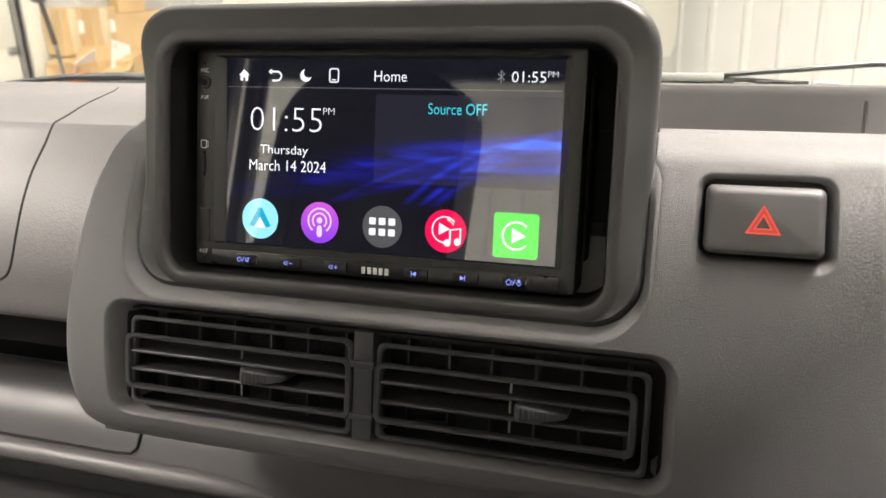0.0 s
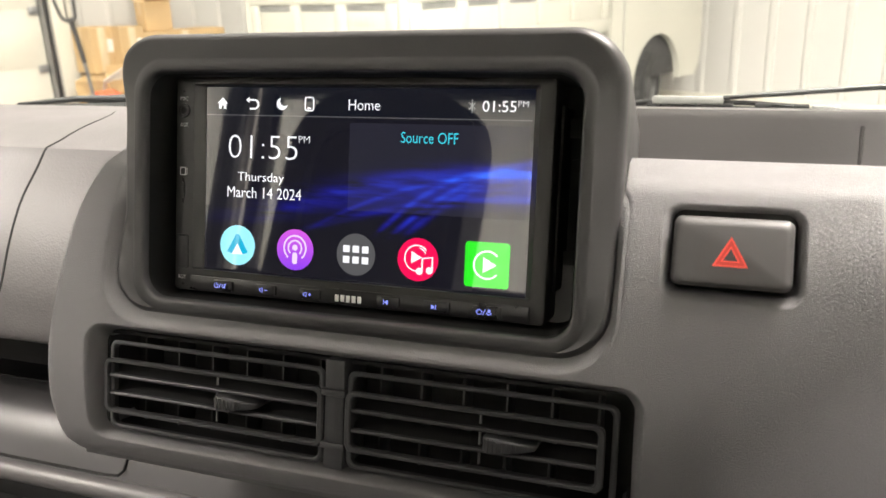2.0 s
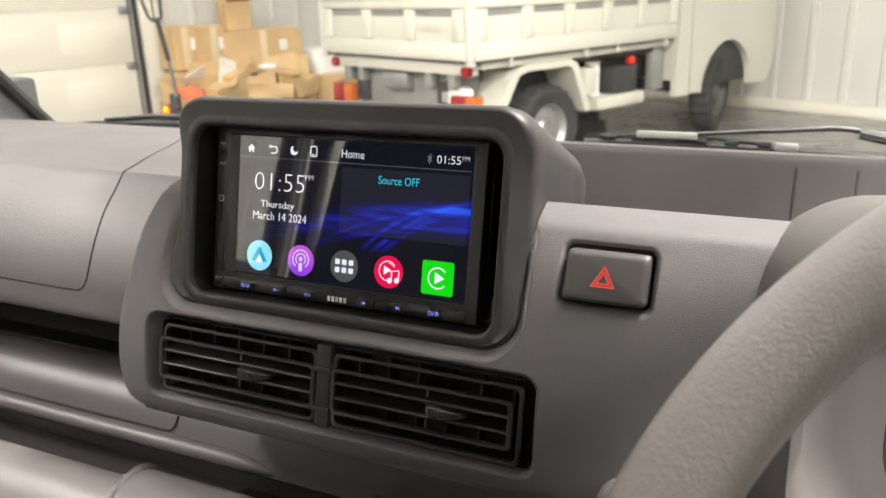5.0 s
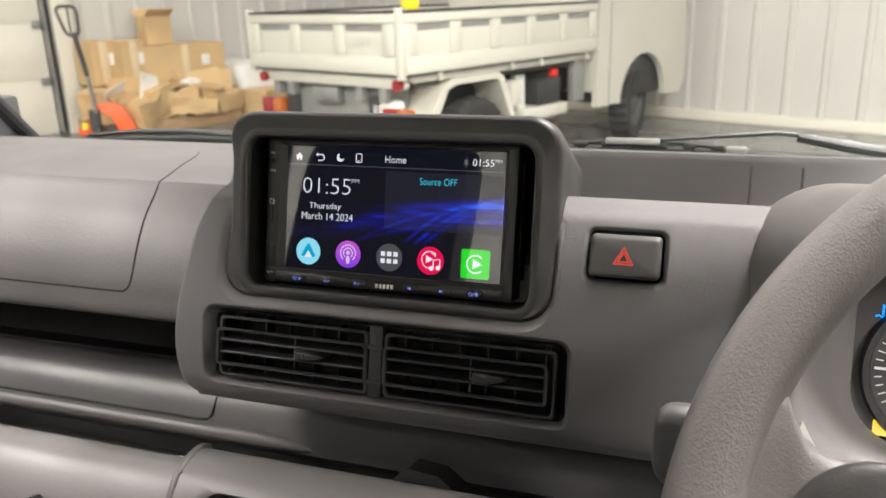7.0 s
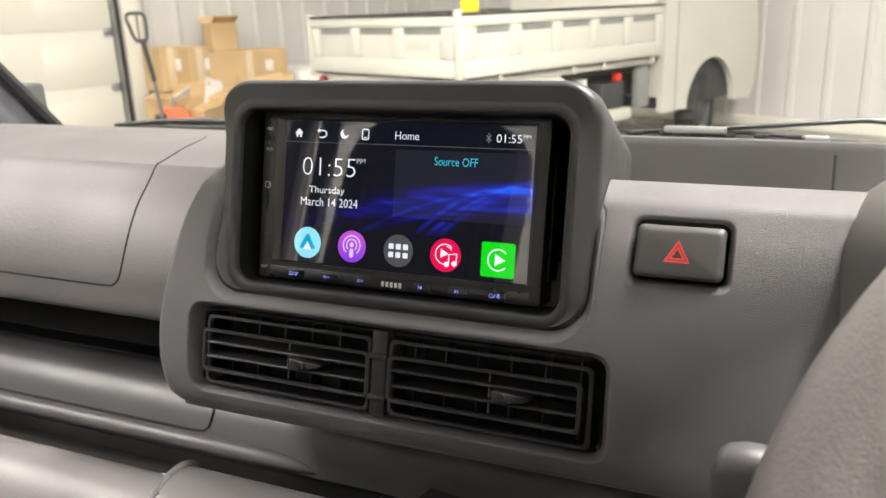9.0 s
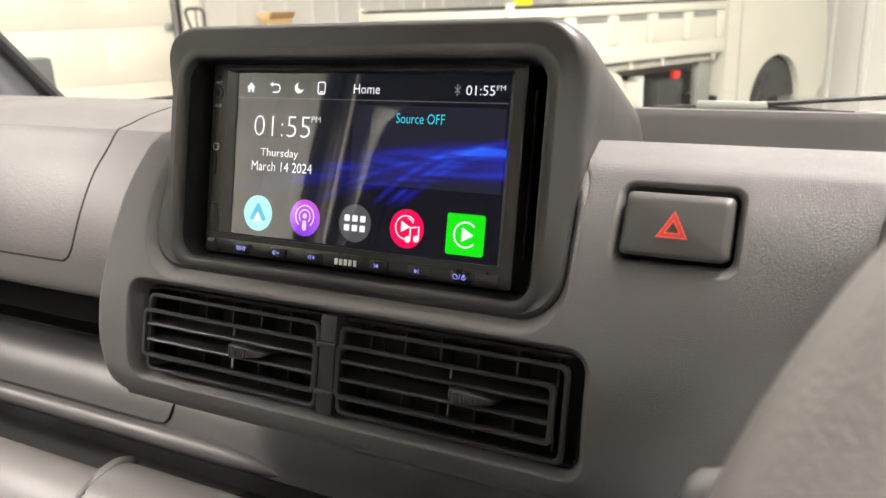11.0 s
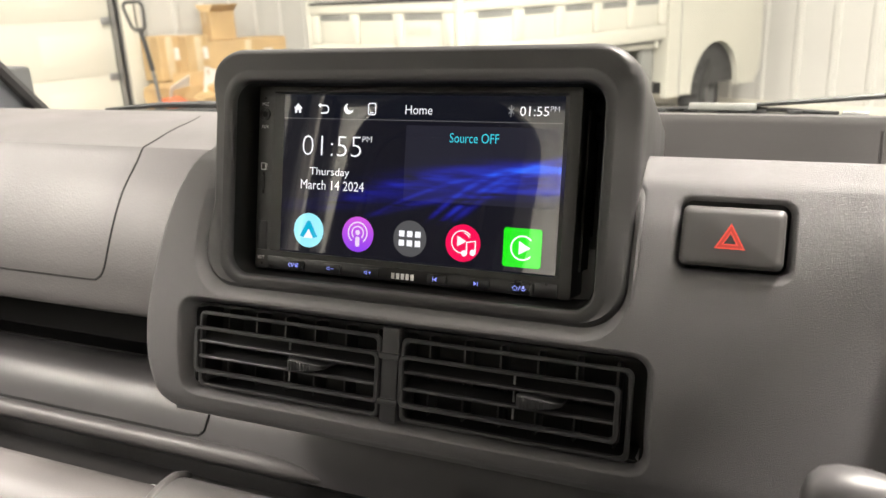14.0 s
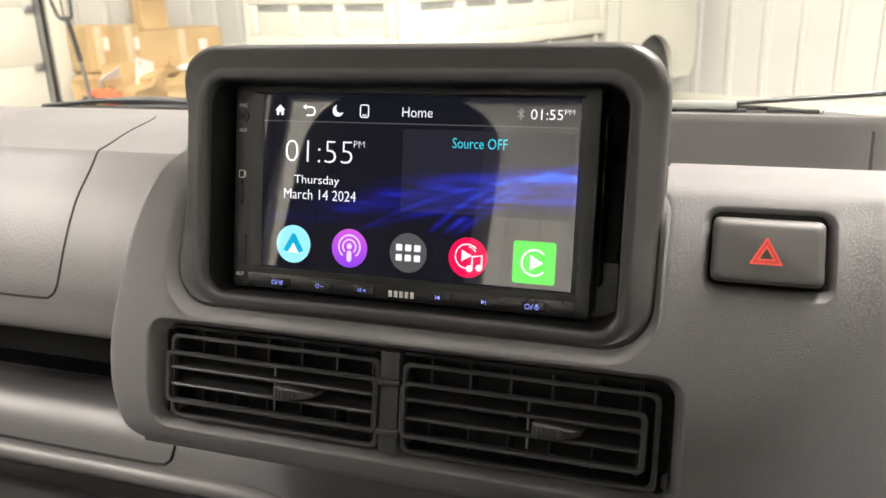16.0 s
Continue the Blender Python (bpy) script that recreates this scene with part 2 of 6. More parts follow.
WIPERGREY = material("wiper_grey_paint", (0.045, 0.045, 0.046), 0.5, vary=0.15, vary_size=0.03, wear=0.08)
COWL = material("cowl_black_plastic", (0.030, 0.030, 0.031), 0.5, vary=0.2, vary_size=0.06, grain=0.0002, grain_size=0.002)
CEILING = material("ceiling_white_steel", (0.70, 0.69, 0.66), 0.6, vary=0.05, vary_size=1.0)

GLASS = bpy.data.materials.new("window_glass")
GLASS.use_nodes = True
_nt = GLASS.node_tree
_nt.nodes.remove(_nt.nodes["Principled BSDF"])
_tr, _gl, _mx = (_nt.nodes.new("ShaderNode" + k) for k in ("BsdfTransparent", "BsdfGlossy", "MixShader"))
_tr.inputs[0].default_value = (0.95, 0.97, 0.96, 1)
_gl.inputs["Roughness"].default_value = 0.01
_mx.inputs[0].default_value = 0.03
_nt.links.new(_tr.outputs[0], _mx.inputs[1])
_nt.links.new(_gl.outputs[0], _mx.inputs[2])
_nt.links.new(_mx.outputs[0], _nt.nodes["Material Output"].inputs[0])
TUBE_GLOW = glow("strip_light_diffuser", (1.0, 0.95, 0.88), 6.0, 0.5)

# ---------------------------------------------------------------- the workshop
def shop():
    x0, x1, y0, y1, h = ROOM["x0"], ROOM["x1"], ROOM["y0"], ROOM["y1"], ROOM["h"]
    bm = bmesh.new()
    box(bm, x0 - 0.2, x1 + 0.2, y0 - 0.2, y1 + 0.2, -0.2, 0)
    solid("floor", bm, SHOPFLOOR, SHOP, "grey sealed concrete workshop floor with a dull sheen", "floor", kind="structure")
    bm = bmesh.new()
    box(bm, x0 - 0.2, x1 + 0.2, y0 - 0.2, y1 + 0.2, h, h + 0.15)
    solid("ceiling", bm, CEILING, SHOP, "white steel workshop ceiling", "ceiling", kind="structure")

    def ribbed(name, length, m, label):
        """A wall of upright ribbed steel sheet with a base flashing; its face looks along -y."""
        bm = bmesh.new()
        line = []
        u, pitch = 0.0, 0.305
        while u < length:
            line += [(u, 0.0), (u + 0.205, 0.0), (u + 0.222, -0.022), (u + 0.262, -0.022), (u + 0.279, 0.0)]
            u += pitch
        line = [(a, b) for a, b in line if a < length] + [(length, 0.0), (length, 0.16), (0.0, 0.16)]
        loft(bm, [[(a, b, z) for a, b in line] for z in (0.0, h)], cap0=True, cap1=True)
        w = part(name, bm, SHOPWALL, None, label, sharp=20, kind="structure")
        w.matrix_world = m
        tagged(w, category="wall")
        bm = bmesh.new()
        box(bm, 0.02, length - 0.02, -0.055, -0.024, 0.0, 0.09, 0.004)
        f = part("flashing", bm, DOORSKIN, w, "cream base flashing")
        return w

    ribbed("wall_north", x1 - x0, SHOP @ pose(x0, y1, 0), "white upright ribbed steel workshop wall")
    ribbed("wall_east", y1 - y0, SHOP @ pose(x1, y1, 0, 0, 0, -90), "white upright ribbed steel workshop wall behind the truck cab")
    ribbed("wall_south", x1 - x0, SHOP @ pose(x1, y0, 0, 0, 0, 180), "white upright ribbed steel workshop wall behind the cab")
    # west wall: the ribbed stretch past the overhead door, and the lintel above it
    door0, door1, door_h = -0.75, 3.05, 3.1
    ribbed("wall_west", y1 - door1 - 0.1, SHOP @ pose(x0, door1 + 0.1, 0, 0, 0, 90), "white ribbed steel wall beside the overhead door")
    ribbed("wall_west_2", door0 - 0.1 - y0, SHOP @ pose(x0, y0, 0, 0, 0, 90), "white ribbed steel wall beside the overhead door")
    bm = bmesh.new()
    box(bm, x0 - 0.16, x0, door0 - 0.1, door1 + 0.1, door_h, h)
    solid("lintel", bm, SHOPWALL, SHOP, "white steel wall above the overhead door", "wall", kind="structure")
    d = thing("overhead_door", "cream sectional overhead garage door, closed", "garage door", SHOP @ pose(x0 - 0.06, (door0 + door1) / 2, 0))
    tagged(d, kind="structure")
    n, w = 6, door1 - door0
    for i in range(n):
        bm = bmesh.new()
        z0, z1 = door_h * i / n + 0.001, door_h * (i + 1) / n - 0.001
        box(bm, -0.025, 0.025, -w / 2, w / 2, z0, z1, 0.004)
        for k in range(5):
            box(bm, 0.0249, 0.0260, -w / 2 + w * (k + 0.12) / 5, -w / 2 + w * (k + 0.88) / 5, z0 + 0.12, z1 - 0.12, 0.0004)
        part("panel", bm, DOORSKIN, d)
        for y in (-w / 2 + 0.05, w / 2 - 0.05):
            bm = bmesh.new()
            box(bm, 0.026, 0.05, y - 0.04, y + 0.04, z1 - 0.05, z1 + 0.02, 0.004)
            part("hinge", bm, GALV, d)
    for y in (-w / 2 - 0.03, w / 2 + 0.03):
        bm = bmesh.new()
        box(bm, 0.03, 0.13, y - 0.025, y - 0.019, 0.02, door_h)
        box(bm, 0.03, 0.13, y + 0.019, y + 0.025, 0.02, door_h)
        box(bm, 0.03, 0.036, y - 0.019, y + 0.019, 0.02, door_h)
        part("track", bm, GALV, d, "galvanised steel track")
        bm = bmesh.new()
        box(bm, 0.0, 0.17, y + 0.03, y + 0.20, 0.0, door_h, 0.004)
        part("jamb", bm, DOORSKIN, d)
    # an unseen fixture for each added lamp
    for sx, sy, watts in STRIPS:
        s = thing("strip_light", "unseen white ceiling strip light with a glowing diffuser", "ceiling light", SHOP @ pose(sx, sy, h), group="ceiling strip lights")
        bm = bmesh.new()
        box(bm, -0.09, 0.09, -1.0, 1.0, -0.06, 0.0, 0.01)
        part("housing", bm, CEILING, s)
        bm = bmesh.new()
        box(bm, -0.075, 0.075, -0.97, 0.97, -0.10, -0.061, 0.02)
        part("diffuser", bm, TUBE_GLOW, s, "glowing diffuser")


shop()


# ---------------------------------------------------------------- our truck's cab shell
def cab_shell():
    """The cab round the camera, level with the ground: floor, roof, back wall, doors, pillars and glass."""
    e = EYE
    L, R, F, B = -0.79, 0.53, 0.66, -0.60
    floor_z, belt, roof = e - 0.62, e - 0.05, e + 0.46
    t = thing("truck_cab", "white cab shell of a small truck with grey lining", "truck cab", pose(0, 0, 0), kind="structure")

    def p(name, mat, *boxes, label="", r=0.006):
        bm = bmesh.new()
        for b in boxes:
            box(bm, *b, r)
        return part(name, bm, mat, t, label)

    p("floor_pan", RUBBER, (L, R, B, F + 0.1, floor_z - 0.04, floor_z), label="black rubber floor mat")
    p("roof", HEADLINER, (L, R, B, 0.17, roof, roof + 0.05), label="pale headliner under the roof")
    p("back_panel", DOORTRIM, (L, R, B - 0.04, B, floor_z, e - 0.03), (L, L + 0.03, B - 0.04, B, e - 0.03, roof), (R - 0.03, R, B - 0.04, B, e - 0.03, roof), (L + 0.03, R - 0.03, B - 0.04, B, e + 0.295, roof), label="grey back panel round the rear window")
    p("underbody", BLACK, (L + 0.02, R - 0.02, B + 0.02, F + 0.08, 0.0, floor_z - 0.041), label="black underbody of the cab")
    p("firewall", BLACK, (L, R, F + 0.1, F + 0.14, floor_z - 0.04, e - 0.30))
    for x0, x1 in ((L - 0.04, L), (R, R + 0.04)):
        p("door", DOORTRIM, (x0, x1, -0.55, F, floor_z, belt), (x0, x1, -0.57, -0.55, belt, roof), label="grey door with its window closed")
        p("pillar", HEADLINER, (x0, x1, B, -0.571, floor_z, roof), label="pale centre pillar")
        p("roof_rail", HEADLINER, (x0, x1, -0.55, 0.17, roof - 0.05, roof + 0.05))
    # front pillars, leaning with the windscreen
    for x, s in ((L + 0.018, 1), (R - 0.040, -1)):
        a, b = Vector((x, 0.655, e - 0.16)), Vector((x - 0.07 * s, 0.160, e + 0.47))
        bm = bmesh.new()
        tube(bm, [a, a.lerp(b, 0.33), a.lerp(b, 0.66), b], 0.036, 14, flat=0.75)
        pl = part("front_pillar", bm, material("pillar_trim", (0.17, 0.18, 0.20), 0.6, vary=0.08, vary_size=0.1), t, "grey plastic pillar trim")
        off = Vector((0.036 * s, 0.012, 0.006))
        bm = bmesh.new()
        tube(bm, [a + off, b + off], 0.008, 8)
        part("seal", bm, RUBBER, pl, "black rubber windscreen seal")
    # glass
    def pane(name, corners, label):
        bm = bmesh.new()
        bm.faces.new([bm.verts.new(c) for c in corners])
        bm.normal_update()
        r = bmesh.ops.extrude_face_region(bm, geom=list(bm.faces))
        nv = [v for v in r["geom"] if isinstance(v, bmesh.types.BMVert)]
        bm.faces.ensure_lookup_table()
        nrm = bm.faces[0].normal.copy() if bm.faces[0].normal.length else Vector((0, 1, 0))
        for v in nv:
            v.co += nrm * 0.004
        ob = part(name, bm, GLASS, t, label)
        ob.visible_shadow = False
        return ob

    pane("windscreen", [(L + 0.02, 0.690, e - 0.17), (R - 0.02, 0.690, e - 0.17), (R - 0.0, 0.195, e + 0.46), (L + 0.0, 0.195, e + 0.46)], "clear windscreen")
    pane("rear_window", [(L + 0.03, B - 0.02, e - 0.03), (R - 0.03, B - 0.02, e - 0.03), (R - 0.03, B - 0.02, e + 0.295), (L + 0.03, B - 0.02, e + 0.295)], "clear rear window")
    for x in (L - 0.02, R + 0.02):
        pane("door_window", [(x, -0.55, belt), (x, F - 0.06, belt), (x, 0.20, roof - 0.05), (x, -0.55, roof - 0.05)], "clear door window")


cab_shell()


def seat(x):
    s = thing("truck_seat", "black fabric truck seat with a tall rounded backrest", "seat", pose(x, -0.34, EYE - 0.62), group="truck seats")
    bm = bmesh.new()
    box(bm, -0.22, 0.22, -0.16, 0.28, 0.02, 0.20, 0.05, 4)
    part("cushion", bm, FABRIC, s)
    bm = bmesh.new()
    loft(bm, [[(px, y - 0.14 * pz, pz) for px, pz in rrect(-w, w, 0.16, top, rr, 10, 5)] for y, w, top, rr in ((0.0, 0.125, 0.83, 0.08), (0.02, 0.150, 0.865, 0.095), (-0.05, 0.157, 0.875, 0.10), (-0.09, 0.13, 0.84, 0.08))], cap0=True, cap1=True)
    part("backrest", bm, FABRIC, s)
    bm = bmesh.new()
    tube(bm, [(px, 0.021 - 0.14 * pz, pz) for px, pz in rrect(-0.10, 0.10, 0.30, 0.80, 0.05, 6, 4)], 0.004, 6, closed=True)
    part("piping", bm, RUBBER, s, "black seat piping")


seat(-0.46)
seat(0.24)


# ---------------------------------------------------------------- the dashboard
def face_y(z):
    """How far in the driver-side fascia lies at height z."""
    return lerp_table(FACE_LINE, z)


FACE_LINE = [(p[0], p[1]) for p in smooth_line([(-0.145, 0.3270, 0), (-0.1385, 0.3190, 0), (-0.1335, 0.3150, 0), (-0.1290, 0.3126, 0), (-0.1240, 0.3108, 0), (-0.11, 0.3080, 0), (-0.09, 0.3068, 0), (-0.07, 0.3077, 0), (-0.05, 0.3100, 0), (-0.03, 0.3136, 0), (-0.015, 0.3180, 0), (-0.004, 0.3226, 0), (0.0020, 0.3254, 0), (0.0042, 0.3266, 0), (0.0050, 0.3273, 0), (0.0062, 0.3287, 0), (0.0100, 0.3337, 0), (0.0140, 0.3390, 0), (0.0165, 0.3430, 0)], 4)]
TRIM_LEFT = [(p[0], p[1]) for p in smooth_line([(-0.138, -0.2755, 0), (-0.1368, -0.2785, 0), (-0.1335, -0.2805, 0), (-0.12, -0.2832, 0), (-0.105, -0.2848, 0), (-0.08, -0.284, 0), (-0.045, -0.279, 0), (-0.0115, -0.2727, 0), (0.011, -0.2630, 0), (0.022, -0.252, 0)], 4)]
BOTTOM = -0.138


def hole_cell(bm, cell, hole, r, rings, depth_fn):
    """A rectangular stretch of the fascia with a rounded opening whose lip turns in by the rings (inset, depth)."""
    n = dict(nc=7, ns=20)
    hx0, hx1, hz0, hz1 = hole
    loops = []
    for k in (0.0, 0.25, 0.5, 0.75, 1.0):
        c = [a + (b - a) * k for a, b in zip(cell, hole)]
        loops.append([(x, depth_fn(z), z) for x, z in rrect(*c, max(r * k, 1e-4), **n)])
    for inset, d in rings:
        loops.append([(x, depth_fn(z) + d, z) for x, z in rrect(hx0 + inset, hx1 - inset, hz0 + inset, hz1 - inset, max(r - inset * 0.6, 0.001), **n)])
    loft(bm, loops)


VENT_HOLE = (-0.2602, 0.0022, -0.1290, -0.0704)
HAZARD_HOLE = (0.0030, 0.0540, -0.0366, -0.0004)


def dashboard():
    d = thing("dashboard", "dark grey grained plastic truck dashboard", "dashboard")
    # driver-side and centre fascia
    bm = bmesh.new()
    zs_low = lin(BOTTOM, -0.0700, 18)
    zs_up = lin(-0.0700, 0.0, 16) + lin(0.0, 0.0165, 16)[1:]
    hole_cell(bm, (-0.262, 0.014, BOTTOM, -0.0700), VENT_HOLE, 0.0105, [(0.0004, 0.0002), (0.0011, 0.0009), (0.0018, 0.0022), (0.0042, 0.0085), (0.0050, 0.0120), (0.0053, 0.0260)], face_y)
    sheet(bm, lambda x, z: (x, face_y(z), z), lin(0.014, 0.114, 4), zs_low)
    sheet(bm, lambda x, z: (x, face_y(z), z), lin(0.48, 0.55, 2), zs_low)
    hole_cell(bm, (-0.0125, 0.062, -0.0700, 0.0105), HAZARD_HOLE, 0.0066, [(0.0006, 0.0003), (0.0018, 0.0013), (0.0028, 0.0032), (0.0034, 0.0056), (0.0036, 0.0120)], face_y)
    sheet(bm, lambda x, z: (x, face_y(z), z), lin(-0.0125, 0.062, 6), lin(0.0105, 0.0165, 6))
    # the edge beside the pod is cut back to a narrow facet below the crease
    for v in bm.verts:
        if abs(v.co.x + 0.0125) < 1e-4 and -0.06 < v.co.z < 0.0062:
            v.co.y += 0.0036 * min(1.0, (0.0062 - v.co.z) / 0.006) * min(1.0, (v.co.z + 0.06) / 0.02)
    # rounded lower corners of the opening for the pod
    for cx, s, a0 in ((-0.2305, -1, 180), (-0.0345, 1, 270)):
        arcs, outs = [], []
        for k in lin(0, 1, 10):
            ang = radians(a0 + 90 * k)
            x, z = cx + 0.022 * math.cos(ang), -0.048 + 0.022 * math.sin(ang)
            low = k > 0.5 if s < 0 else k < 0.5
            ox, oz = (x, -0.0700) if low else (cx + 0.022 * s, z)
            if abs(k - 0.5) < 0.01:
                ox, oz = cx + 0.022 * s, -0.0700
            arcs.append((x, face_y(z), z))
            outs.append((ox, face_y(oz), oz))
        loft(bm, [arcs, outs], closed=False)
    sheet(bm, lambda x, z: (x, face_y(z), z), lin(0.062, 0.114, 4), zs_up)
    sheet(bm, lambda x, z: (x, face_y(z), z), lin(0.48, 0.55, 2), zs_up)
    # the lower edge turns under, the top edge turns down into the tray
    sheet(bm, lambda x, v: (x, (face_y(BOTTOM) + 0.004 * math.sin(v)) + 0.03 * max(0, v - 1.57), BOTTOM - 0.004 * (1 - math.cos(min(v, 1.57)))), lin(-0.2725, 0.55, 6), [0, 0.4, 0.8, 1.2, 1.57, 3.0])
    sheet(bm, lambda x, v: (x, 0.343 + 0.0025 * v, 0.0165 - (0.0 if v < 1 else 0.05)), lin(-0.0125, 0.55, 4), [0, 1, 1.5])
    # left strip, whose edge rounds off and turns back
    zs = lin(BOTTOM, 0.021, 34)

    def strip(u, z):
        xl = lerp_table(TRIM_LEFT, z)
        if u < 0:
            return (xl + 0.0012 * u, face_y(min(z, 0.0165)) + 0.0035 - 0.034 * u, z)
        x = xl + (-0.262 - xl) * u
        e = max(0.0, 1 - u / 0.30)
        return (x, face_y(min(z, 0.0165)) + 0.0035 * e ** 2.5, z)

    sheet(bm, strip, [-1, -0.4, 0, 0.06, 0.13, 0.2, 0.3, 0.6, 1.0], zs)
    sheet(bm, lambda x, z: (x, face_y(min(z, 0.0165)), z), [-0.262, -0.2575, -0.2525], lin(-0.0700, 0.021, 24))
    fascia = part("fascia", bm, DASH, d, "grained grey fascia", sharp=180, front=True)
    nrm = []
    for v in fascia.data.vertices:
        x, y, z = v.co
        if abs(y - face_y(min(z, 0.0165))) < 2e-5 and BOTTOM - 1e-5 < z < 0.0160:
            s = (face_y(z + 0.0016) - face_y(z - 0.0016)) / 0.0032
            nrm.append(Vector((0, -1, s)).normalized())
        else:
            nrm.append(v.normal.copy())
    fascia.data.normals_split_custom_set_from_vertices(nrm)
    # the passenger's side, top and front
    top = smooth_line([(0.60, 0.0545, 0), (0.52, 0.0485, 0), (0.455, 0.0400, 0), (0.41, 0.0275, 0), (0.3835, 0.0158, 0), (0.3745, 0.0118, 0)], 5)
    crease = [Vector((0.3728, 0.0098, 0))]
    lid = smooth_line([(0.3712, 0.0070, 0), (0.3660, -0.0030, 0), (0.3560, -0.0205, 0), (0.3475, -0.0440, 0), (0.3435, -0.0650, 0), (0.3430, -0.0800, 0), (0.3432, -0.0905, 0), (0.3455, -0.0955, 0), (0.3520, -0.0978, 0)], 5)
    prof = [(v.x, v.y) for v in top + crease + lid] + [(0.47, -0.100), (0.60, -0.02)]
    bm = bmesh.new()
    extrude_x(bm, prof, lin(-0.765, -0.2335, 8))
    part("passenger_pad", bm, DASH_LEATHER, d, "leather-grained grey passenger pad", sharp=15)

    def pad_y(z):
        t = [(v.y, v.x) for v in reversed(top + crease + lid[:30])]
        return lerp_table(t, z)

    # the lid's seam: along the bottom, round a corner and up over the pad
    seam = [(x, -0.0760) for x in lin(-0.765, -0.368, 6)] + [(-0.357, -0.0745), (-0.3525, -0.069), (-0.3510, -0.060), (-0.3505, -0.045), (-0.3508, -0.030), (-0.3510, -0.0105), (-0.3502, 0.0060), (-0.3510, 0.0170), (-0.3535, 0.0275), (-0.3590, 0.0350), (-0.3680, 0.0390)]
    bm = bmesh.new()
    run = [(p.x, pad_y(p.y) + 0.0003, p.y) for p in smooth_line([(x, z, 0) for x, z in seam], 6)]
    tube(bm, run, [0.0009 if i < 80 else 0.0009 - 0.0006 * (i - 80) / (len(run) - 80) for i in range(len(run))], 6)
    part("lid_seam", bm, DEEP, d, "dark seam round the upper lid")
    # open shelf under the pad, lower panel and its ridge
    bm = bmesh.new()
    panel = [(0.47, -0.1515), (0.440, -0.1475), (0.424, -0.1460)] + [(v.x, v.y) for v in smooth_line([(0.412, -0.1478, 0), (0.403, -0.1525, 0), (0.3957, -0.1595, 0), (0.3903, -0.1690, 0), (0.3872, -0.1815, 0), (0.3860, -0.190, 0)], 5)] + [(0.3865, -0.2000), (0.400, -0.2080), (0.47, -0.2150)]
    extrude_x(bm, panel, lin(-0.765, 0.52, 8))
    part("lower_panel", bm, TRIM, d, "smooth grey lower panel under an open shelf", sharp=40)
    # black back and floor paint the shade under the pad into the shelf
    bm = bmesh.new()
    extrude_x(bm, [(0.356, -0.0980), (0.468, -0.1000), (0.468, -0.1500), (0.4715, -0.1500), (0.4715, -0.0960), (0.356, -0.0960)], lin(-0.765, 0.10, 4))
    part("shelf_lining", bm, DEEP, d, "black lining that paints shade into the open shelf", sharp=40)
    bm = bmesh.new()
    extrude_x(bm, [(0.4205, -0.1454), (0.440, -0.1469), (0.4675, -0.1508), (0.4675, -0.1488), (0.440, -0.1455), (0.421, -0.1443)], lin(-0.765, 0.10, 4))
    part("shelf_mat", bm, DEEP, d, "black floor strip that paints shade into the open shelf", sharp=40)
    bm = bmesh.new()
    pts = [(x, 0.3835, -0.1915) for x in lin(-0.765, -0.26, 6)] + [(-0.240, 0.3842, -0.1925), (-0.224, 0.3856, -0.1942), (-0.210, 0.3880, -0.1965)]
    tube(bm, pts, [0.0064] * 7 + [0.0060, 0.0045, 0.0015], 14)
    part("ridge", bm, DASH_LEATHER, d, "rounded grained ridge")
    bm = bmesh.new()
    seam2 = [(x, 0.3868, -0.1845) for x in lin(-0.765, -0.318, 5)] + [(-0.309, 0.3868, -0.1835), (-0.3045, 0.3870, -0.1795), (-0.3035, 0.3889, -0.172), (-0.3030, 0.3937, -0.162)]
    tube(bm, seam2, 0.0009, 6)
    part("panel_seam", bm, DEEP, d, "dark seam in the lower panel")
    # tray between the fascia and the windscreen
    bm = bmesh.new()
    tray = [(0.345, -0.03), (0.352, -0.045), (0.565, -0.045), (0.582, -0.040), (0.589, -0.028), (0.5835, 0.052), (0.5865, 0.0585), (0.598, 0.0610), (0.64, 0.0600), (0.66, 0.03), (0.66, -0.08), (0.345, -0.08)]
    extrude_x(bm, tray, [-0.25, -0.05, 0.10, 0.52])
    part("tray", bm, TRAY, d, "smooth dark grey dashboard tray", sharp=40)
    bm = bmesh.new()
    box(bm, -0.765, -0.2495, 0.585, 0.66, 0.02, 0.0535, 0.006)
    part("top_edge", bm, TRIM, d)
    for x in (0.108, 0.150):
        bm = bmesh.new()
        loft(bm, [[(x - 0.0030, y + 0.003, z), (x - 0.0008, y - 0.0006, z), (x + 0.0008, y - 0.0006, z), (x + 0.0030, y + 0.003, z)] for y, z in ((0.5885, -0.022), (0.5837, 0.049))], cap0=True, cap1=True)
        part("tray_rib", bm, TRAY, d)
    # pod round the head unit
    X0, X1, Z0, Z1 = -0.2474, -0.0130, -0.0640, 0.0648
    I0, I1, K0, K1 = -0.2303, -0.0277, -0.0573, 0.0480
    n = dict(nc=10, ns=6)
    lp = lambda i, y, r=0.021: [(x, y, z) for x, z in rrect(X0 + i, X1 - i, Z0 + i, Z1 - i, r, **n)]
    inner = lambda i, y, r=0.011: [(x, y, z) for x, z in rrect(I0 + i, I1 - i, K0 + i, K1 - i, r, **n)]
    mix = lambda a, b, k: [tuple(p + (q - p) * k for p, q in zip(u, v)) for u, v in zip(a, b)]
    drop = lambda loop, k: [(x, y, z * k if z > 0 else z) for x, y, z in loop]
